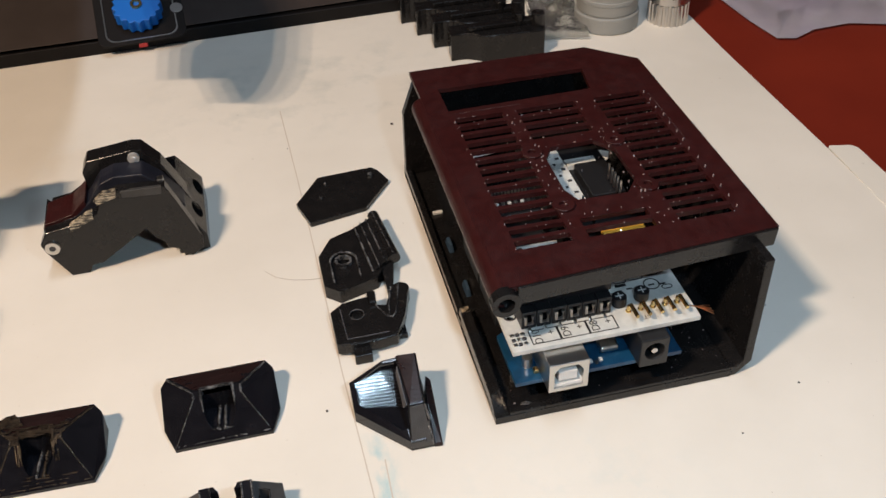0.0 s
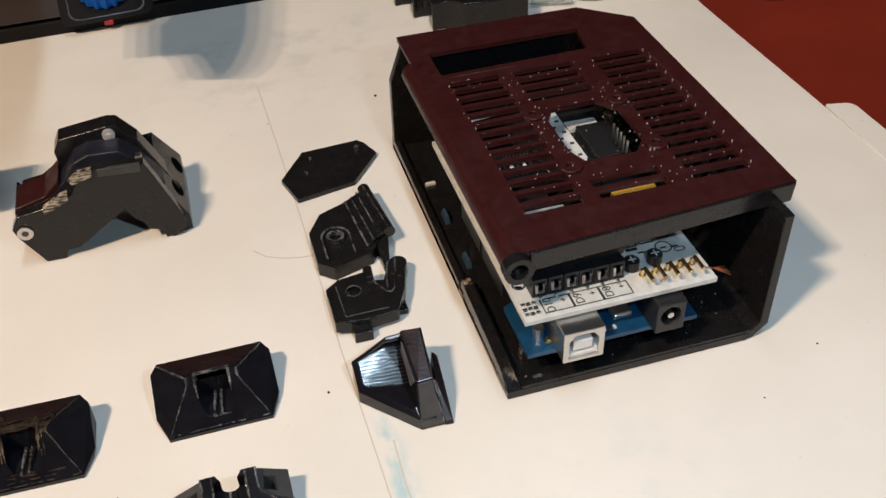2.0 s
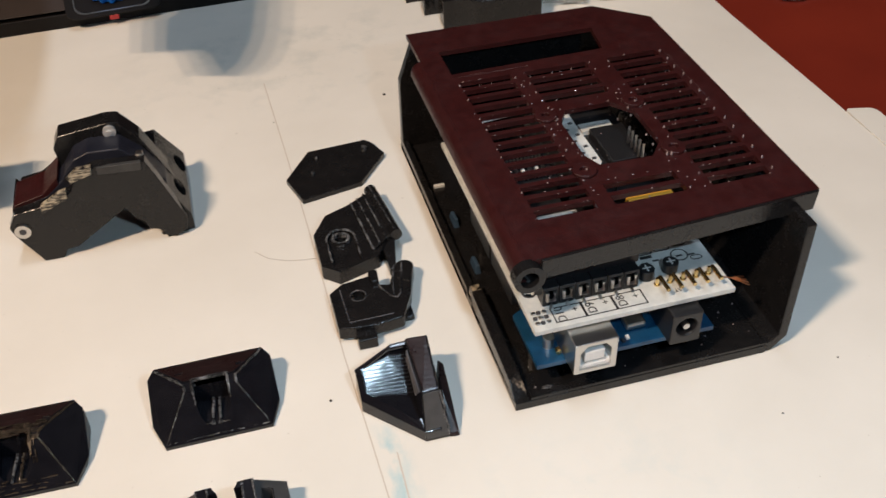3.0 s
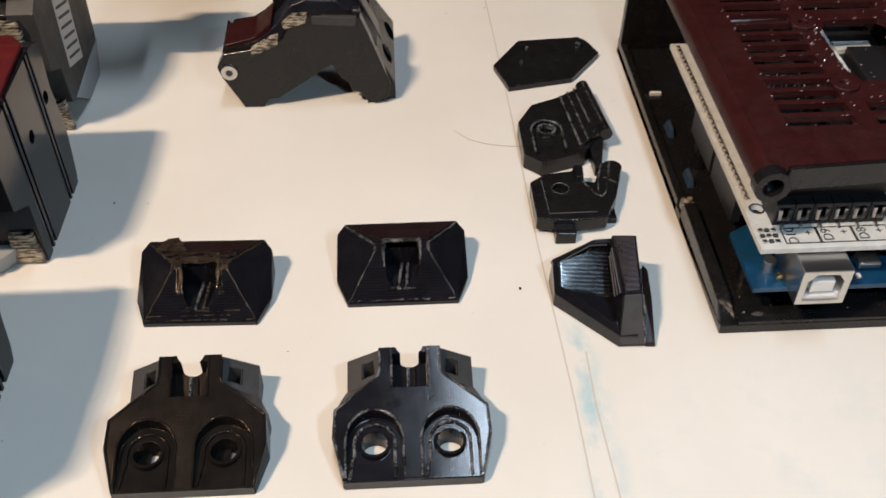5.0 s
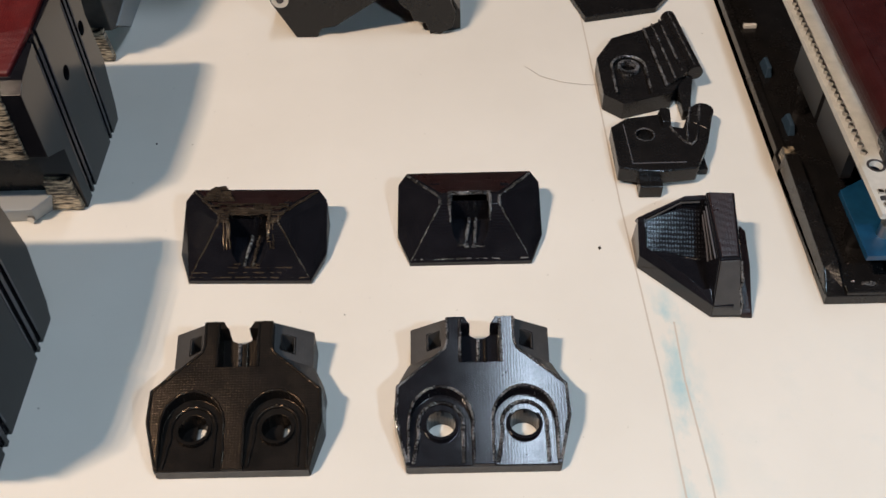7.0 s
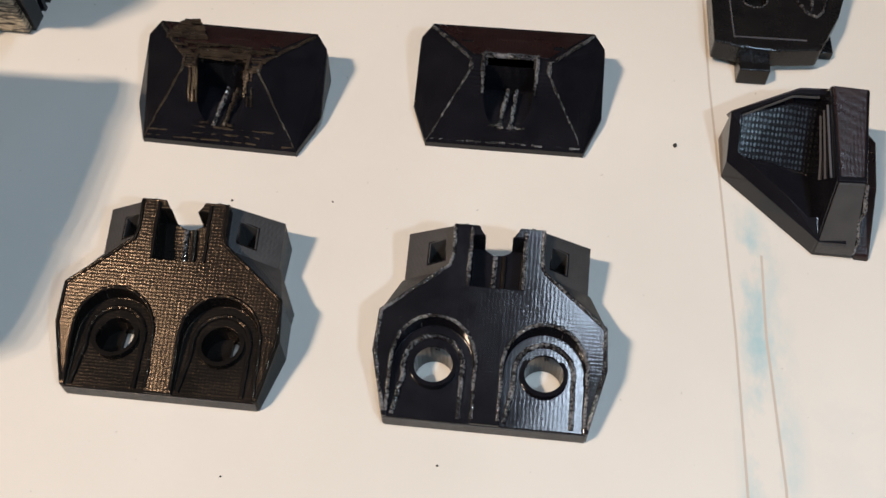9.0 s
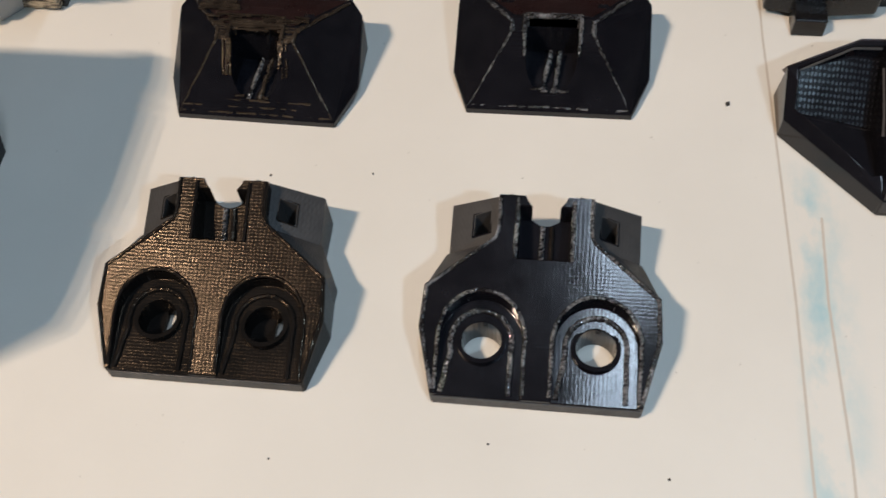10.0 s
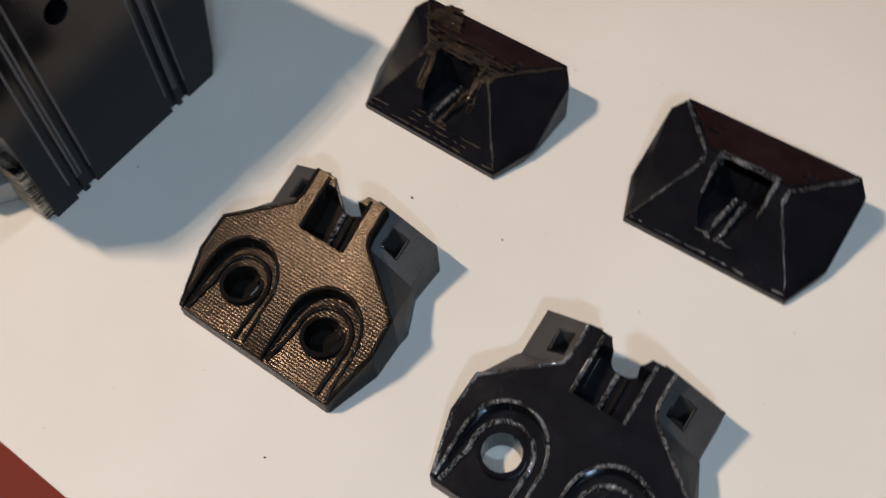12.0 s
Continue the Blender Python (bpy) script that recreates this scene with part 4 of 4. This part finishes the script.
part("power_jack", soften(combine(block(44.6, 53.6, -0.6, 13.4, 13.2, 24.2), [rod((49.1, 0, 19.2), 3.1, 14, "y", 20)]), 0.5), BLACK_MOULDED, board, "black round power jack")
part("jack_pin", rod((49.1, 3.4, 19.2), 1.0, 7.5, "y", 12), SILVER, board)
part("crystal", soften(block(35.5, 41.5, 8, 12.5, 13.2, 15.6), 0.7), SILVER, board, "steel crystal can")
part("chip", soften(block(33, 44, 14, 22, 13.2, 15), 0.2), BLACK_MOULDED, board)
part("capacitor", rod((12.5, 9.5, 15), 1.6, 3.6, n=16), SILVER, board)
part("capacitor", rod((14, 5.6, 14.6), 0.9, 1.4, "y", 12), GOLD, board)
for k in range(4):
    part("resistor", soften(block(29.4 + 1.6 * k, 30.4 + 1.6 * k, 4.2 + 0.8 * (k % 2), 5.6 + 0.8 * (k % 2), 13.2, 13.9), 0.1), WHITE_PLASTIC if k % 2 else DARK_GREY, board)
for y0 in (28, 50):
    part("header", block(8, 10.5, y0, y0 + 20, 13.2, 24.8), BLACK_MOULDED, board)
    part("header", block(56.5, 59, y0, y0 + 20, 13.2, 24.8), BLACK_MOULDED, board)

shield = thing("servo_shield", "white circuit shield with black servo connectors", "circuit board")
part("board", soften(combine(poly([(6, 3), (64.5, 3), (64.5, 26), (62, 30), (62, 64), (16, 64), (16, 98), (6, 98)], 24.9, 26.5), [rod((9.4, 18, 26), 1.4, 6, n=16)]), 0.12), WHITE_PCB, shield)
part("copper_ring", combine(rod((9.4, 18, 26.5), 2.1, 0.12, n=18), [rod((9.4, 18, 26.5), 1.5, 2, n=18)]), DARK_GREY, shield)
for k in range(6):
    cx = 13.4 + 4.7 * k
    c = part("servo_connector", soften(combine(block(cx - 2.25, cx + 2.25, 11.5, 22, 26.5, 33), [block(cx - 1.4, cx + 1.4, 8, 19, 28.4, 31.8)]), 0.2), BLACK_MOULDED, shield)
    part("contact", tube([(cx - 1.1, 11.3, 31.6), (cx - 1.0, 11.2, 28.7), (cx + 1.0, 11.2, 28.7), (cx + 1.1, 11.3, 31.6)], 0.55), SILVER, c, "bent silver contact")
    part("solder_leg", soften(hull([(cx - 0.5, 9.6, 26.5), (cx + 0.5, 9.6, 26.5), (cx + 0.4, 11.6, 26.5), (cx - 0.4, 11.6, 26.5), (cx - 0.3, 10.4, 27.4), (cx + 0.3, 11.5, 27.4)]), 0.05), SILVER, shield)
part("connector_block", soften(block(11, 40, 14.5, 24, 33, 43.4), 0.4), BLACK_MOULDED, shield, "black connector block")
for k, word in enumerate(("D10", "D9", "D8")):
    x0 = 12.6 + 8.9 * k
    frame_bm = combine(block(x0, x0 + 8.9, 4.6, 10.4, 26.5, 26.56), [block(x0 + 0.35, x0 + 8.55, 4.95, 10.05, 26, 27)])
    part("printed_frame", frame_bm, INK, shield, "black printed outline")
    letters("pin_name", word, 3.5, (x0 + 2.3, 7.5, 26.54), 90, INK, shield)
    letters("plus_sign", "+", 3.2, (x0 + 6.6, 8.2, 26.54), 0, INK, shield)
for px, py in ((42.8, 14.5), (50.4, 15.2)):
    pot = part("trimmer", soften(rod((px, py, 28.2), 2.3, 3.4, n=20), 0.3), BLACK_MOULDED, shield, "round black trimmer")
    part("slot", block(px - 1.3, px + 1.3, py - 0.2, py + 0.2, 29.8, 30.0), WHITE_PLASTIC, pot)
    part("slot", block(px - 0.2, px + 0.2, py - 1.3, py + 1.3, 29.8, 30.02), WHITE_PLASTIC, pot)
for k in range(5):
    cx = 44.4 + 3.9 * k
    part("bent_pin", tube([(cx, 10.6, 26.5), (cx, 10.4, 29), (cx + 0.1, 9.6, 30.2), (cx + 0.2, 4.2, 30.0)], 0.62), GOLD, shield, "bent gold pin")
    part("solder_pad", rod((cx, 10.6, 26.7), 0.85, 0.5, n=10), GOLD, shield)
letters("board_mark", "ST", 2.0, (49, 7.0, 26.54), 180, INK, shield)
for k in range(5):
    part("printed_bar", block(44 + 3.6 * k, 46 + 3.6 * k, 19.4 + 0.4 * (k % 2), 20.1 + 0.4 * (k % 2), 26.5, 26.56), INK, shield)
for px, py, w in ((45.5, 24.2, 2.6), (50.6, 24.6, 3.2), (56.4, 25.4, 2.8), (47.6, 27.6, 3.4), (53.4, 28.2, 3.0), (59.4, 18.2, 1.6)):
    part("printed_oval", combine(poly(arc(px, py, 1.0, 90, 270, 6) + arc(px + w, py, 1.0, -90, 90, 6), 26.5, 26.56), [poly(arc(px, py, 0.65, 90, 270, 6) + arc(px + w, py, 0.65, -90, 90, 6), 26, 27)]), INK, shield)
part("printed_block", poly([(44.6, 21.6), (48.2, 21.6), (48.2, 22.8), (44.6, 22.8)], 26.5, 26.56), INK, shield)
part("printed_ring", combine(rod((56, 20.5, 26.53), 2.6, 0.06, n=18), [rod((56, 20.5, 26.5), 2.2, 1, n=18)]), INK, shield)
for k in range(9):
    part("chip_resistor", soften(block(7.0 + 1.6 * (k % 3), 8.1 + 1.6 * (k % 3), 5 + 2.0 * (k // 3), 6 + 2.0 * (k // 3), 26.5, 27.1), 0.08), DARK_GREY if k % 2 else SILVER, shield)
for k in range(33):
    part("header_pin", rod((7.6, 22 + 2.27 * k, 26.9), 0.62, 1.2, n=8), SILVER, shield)
part("header_strip", soften(block(42, 54.5, 20.4, 23, 33, 43), 0.2), BLACK_MOULDED, shield)
for y0 in (20.6, 26.2):
    part("yellow_strip", soften(block(41, 54.5, y0, y0 + 1.9, 43.1, 45.2), 0.2), YELLOW, shield, "yellow plastic strip")
part("yellow_base", soften(block(41, 54.5, 26.2, 28.1, 26.5, 43), 0.2), BLACK_MOULDED, shield)
tower = part("tower_board", join(block(40, 45, 50, 82, 38.2, 39.6), block(45.5, 56, 70.5, 75, 38.2, 39.6)), WHITE_PCB, shield, "white upper board")
part("tower_support", soften(block(32, 60, 33, 88, 26.6, 38.15), 0.2), BLACK_MOULDED, shield)
part("radio_block", soften(block(47, 58, 50, 69, 38.2, 41.6), 0.3), BLACK_MOULDED, tower)
for k in range(5):
    part("upright_pin", block(54, 54.6, 46 + 2.5 * k, 46.6 + 2.5 * k, 42.6, 48.6), SILVER, tower)
    part("upright_pin", block(42.4, 43, 38 + 2.5 * k, 38.6 + 2.5 * k, 39.6, 43.5), SILVER, tower)
for k in range(8):
    part("chip_resistor", block(40.8 + 1.9 * (k % 2), 41.7 + 2.3 * (k % 2), 52 + 3.4 * k, 52.8 + 3.4 * k, 39.6, 40.0), DARK_GREY, tower)
side_board = part("side_board", soften(block(11, 30, 20, 36.5, 36, 37.4), 0.1), WHITE_PCB, shield, "white upper board")
part("side_support", block(13, 28, 24, 58, 26.5, 36), BLACK_MOULDED, shield)
rng = random.Random(21)
for k in range(14):
    x0, y0 = 12 + 3.6 * (k % 5) + rng.uniform(-0.6, 0.6), 21.5 + 5.0 * (k // 5) + rng.uniform(-0.6, 0.6)
    part("chip", soften(block(x0, x0 + rng.uniform(1.0, 2.6), y0, y0 + rng.uniform(1.5, 3.4), 37.4, 38.3), 0.1), (BLACK_MOULDED, DARK_GREY, SILVER)[k % 3], side_board)
part("pin_carrier", soften(block(12.5, 28.5, 47.5, 60.5, 36, 41.5), 0.2), BLACK_MOULDED, shield)
for k in range(12):
    part("header_pin", rod((14 + 1.15 * k, 58.6, 42.0), 0.42, 1.4, n=8), SILVER, shield)
    if k % 3:
        part("header_pin", rod((14 + 1.15 * k, 49.4, 42.0), 0.4, 1.4, n=8), SILVER, shield)
for k in range(6):
    part("chip_resistor", soften(block(15 + 2.1 * k, 16 + 2.1 * k, 53.0, 54.4, 41.5, 42.2), 0.08), SILVER if k % 2 else WHITE_PLASTIC, shield)
part("pale_wire", tube([(11, 75.6, 46.4), (22, 75.9, 46.9), (34, 76.1, 47.0), (46, 76.3, 46.9), (57, 76.5, 46.4)], 0.32), WHITE_PLASTIC, shield, "thin pale wire")

wire = thing("stripped_wire", "stripped copper wire end at the shield's edge", "wire")
for k in range(6):
    a = -0.9 + 0.36 * k
    part("strand", tube([(62.6, 8, 27.0), (64.6, 6.6, 27.2), (66.8, 5.2 + a, 27.0 + 0.3 * (k % 3)), (68.6, 4.4 + 1.8 * a, 26.6 + 0.5 * (k % 2))], 0.16, 6), COPPER, wire)

# ---- things along the back ----
dial = thing("dial_unit", "bright blue scalloped dial with a brass insert on the panel", "dial", (-106, 294.8, 11.1))
plate_bm = soften(poly(arc(-17, -8, 5, 180, 270, 4) + arc(17, -8, 5, 270, 360, 4) + arc(17, 22, 5, 0, 90, 4) + arc(-17, 22, 5, 90, 180, 4), -0.4, 0.6), 0.2)
bezel = part("bezel", plate_bm, PANEL_EDGE, dial, "black rounded bezel")
ring = poly(arc(-13, -6, 5, 180, 270, 4) + arc(13, -6, 5, 270, 360, 4) + arc(13, 18, 5, 0, 90, 4) + arc(-13, 18, 5, 90, 180, 4), 0.6, 1.0)
hole = poly(arc(-12.4, -5.4, 5, 180, 270, 4) + arc(12.4, -5.4, 5, 270, 360, 4) + arc(12.4, 17.4, 5, 0, 90, 4) + arc(-12.4, 17.4, 5, 90, 180, 4), 0, 2)
part("bezel_line", combine(ring, [hole]), SILVER, dial, "thin silver outline")
scallop = [((11.6 + 0.7 * math.cos(16 * 2 * math.pi * k / 128)) * math.cos(2 * math.pi * k / 128), 5 + (11.6 + 0.7 * math.cos(16 * 2 * math.pi * k / 128)) * math.sin(2 * math.pi * k / 128)) for k in range(128)]
knob = part("dial", soften(poly(scallop, 1.0, 8.5), 0.5, 60), BLUE_KNOB, dial, "blue scalloped dial")
part("brass_insert", combine(rod((0, 5, 8.8), 2.9, 1.6, n=20), [rod((0, 5, 9), 1.7, 4, n=16)]), BRASS, knob, "brass threaded insert")
part("card_slot", soften(rod((19, 6, 0.9), 3.2, 0.8, n=16), 0.2), SILVER, dial, "silver round end")
for p_ob in list(dial.children):
    p_ob.matrix_basis = pose(0, 0, 0, 24, 0, 3) @ p_ob.matrix_basis
tiny = thing("indicator", "small dim red indicator on the panel's edge", "indicator", (-106, 283.8, 4.5))
part("lens", soften(block(-2.2, 2.2, -1.0, 1, -1.2, 1.2), 0.4), RED_GLOW, tiny)

rack = thing("stacked_cradles", "four black printed cradles stacked in a stepped row", "printed cradles")
for k in range(4):
    ox, oy = 43 - 5.2 * k, 223 + 16 * k
    plan = [(0, 15), (-1, 6)] + [(x, y) for x, y in arc(3, -8, 13, 108, 38, 6)] + [(20, -1.5), (44, -3), (46, 3), (46, 15)]
    cr = part("cradle", soften(poly([(x + ox, y + oy) for x, y in plan], 0, 14), 0.6), BLACK, rack)
    part("top_rib", soften(block(ox + 8, ox + 40, oy + 5, oy + 9, 14, 16.5), 0.6), BLACK, cr)
    part("lug", soften(rod((ox + 34, oy + 7, 17), 2.4, 6, n=14), 0.5), BLACK, cr)
    part("peg", soften(rod((ox + 42.5, oy + 4, 16), 3.4, 9, n=16), 0.5), BLACK, cr)

pulley = thing("steel_pulley", "silver knurled pulley standing on the paper", "pulley", (160.5, 240, 0))
teeth = []
for k in range(44):
    r = 10.6 if k % 2 else 9.8
    for da in (0.15, 0.85):
        a = 2 * math.pi * (k + da) / 44
        teeth.append((r * math.cos(a), r * math.sin(a)))
part("toothed_ring", soften(poly(teeth, 0, 11), 0.15, 60), SILVER, pulley)
part("collar", soften(rod((0, 0, 19), 10.2, 16, n=40), 0.5), SILVER, pulley)
part("set_screw", combine(rod((-2.5, -9.9, 17), 1.9, 1.4, "y", 14), [rod((-2.5, -10.4, 17), 1.0, 1.6, "y", 6)]), DARK_GREY, pulley, "dark set screw")

jar = thing("grey_jar", "grey round plastic jar standing beside a clear bag", "jar", (129, 246, 0))
part("foot_ring", soften(rod((0, 0, 4.5), 16.5, 9, n=64), 1.2), GREY_ROLL, jar)
part("wall", soften(rod((0, 0, 22), 15.6, 26, n=64), 1.0), GREY_ROLL, jar)
part("band", soften(rod((0, 0, 16), 16.1, 2.5, n=64), 0.6), GREY_ROLL, jar)
bag = thing("clear_bag", "crumpled clear plastic bag beside the roll", "plastic bag")
bm = bmesh.new()
grid = []
for i in range(15):
    row = []
    for k in range(11):
        f, g = i / 14, k / 10
        x, y = 88 + 26 * f + 6 * g, 236 + 3 * f + 46 * g - 10 * f
        row.append(bm.verts.new((x * MM, y * MM, (0.6 + 10 * g * (0.4 + 0.6 * f) + 2.2 * noise.noise((x / 7, y / 7, 2)) * (g > 0) + 1.2) * MM)))
    grid.append(row)
for a, b in zip(grid, grid[1:]):
    for k in range(10):
        bm.faces.new((a[k], b[k], b[k + 1], a[k + 1]))
bmesh.ops.solidify(bm, geom=bm.faces[:], thickness=0.00015)
part("film", bm, CLEAR, bag, smooth=True)

# ---- crumbs, specks and a hair on the paper ----
CRUMB = material("dark_crumb", (0.03, 0.025, 0.02), 0.6)
rng = random.Random(11)
for x, y, r in ((-49, 19, 0.45), (2.3, 179, 0.8), (-45, 172, 0.3), (92, 22, 0.5), (103, 27, 0.4), (-165, 61, 0.35), (120, 60, 0.4), (-128, -1.5, 0.25), (-60, -50, 0.25), (-86, -47, 0.2), (96, -8, 0.4), (-110, 0, 0.22), (70, -22, 0.35), (-118, -52, 0.2)):
    bm = bmesh.new()
    bmesh.ops.create_icosphere(bm, subdivisions=1, radius=r * MM)
    for v in bm.verts:
        v.co *= rng.uniform(0.7, 1.3)
        v.co.z *= 0.6
    ob = tagged(part("crumb", bm, CRUMB), "tiny dark plastic crumb on the paper", "crumb", "crumbs on the paper")
    ob.location = (x * MM, y * MM, r * 0.45 * MM)
FIBRE = material("pale_brown_fibre", (0.30, 0.24, 0.19), 0.5)
hair = tagged(part("hair", tube([(-62, 92, 0.15), (-58, 87, 0.2), (-52, 84, 0.2), (-46, 82.6, 0.2), (-42, 82.4, 0.15)], 0.06, 5), FIBRE), "thin pale brown fibre lying on the paper", "fibre")
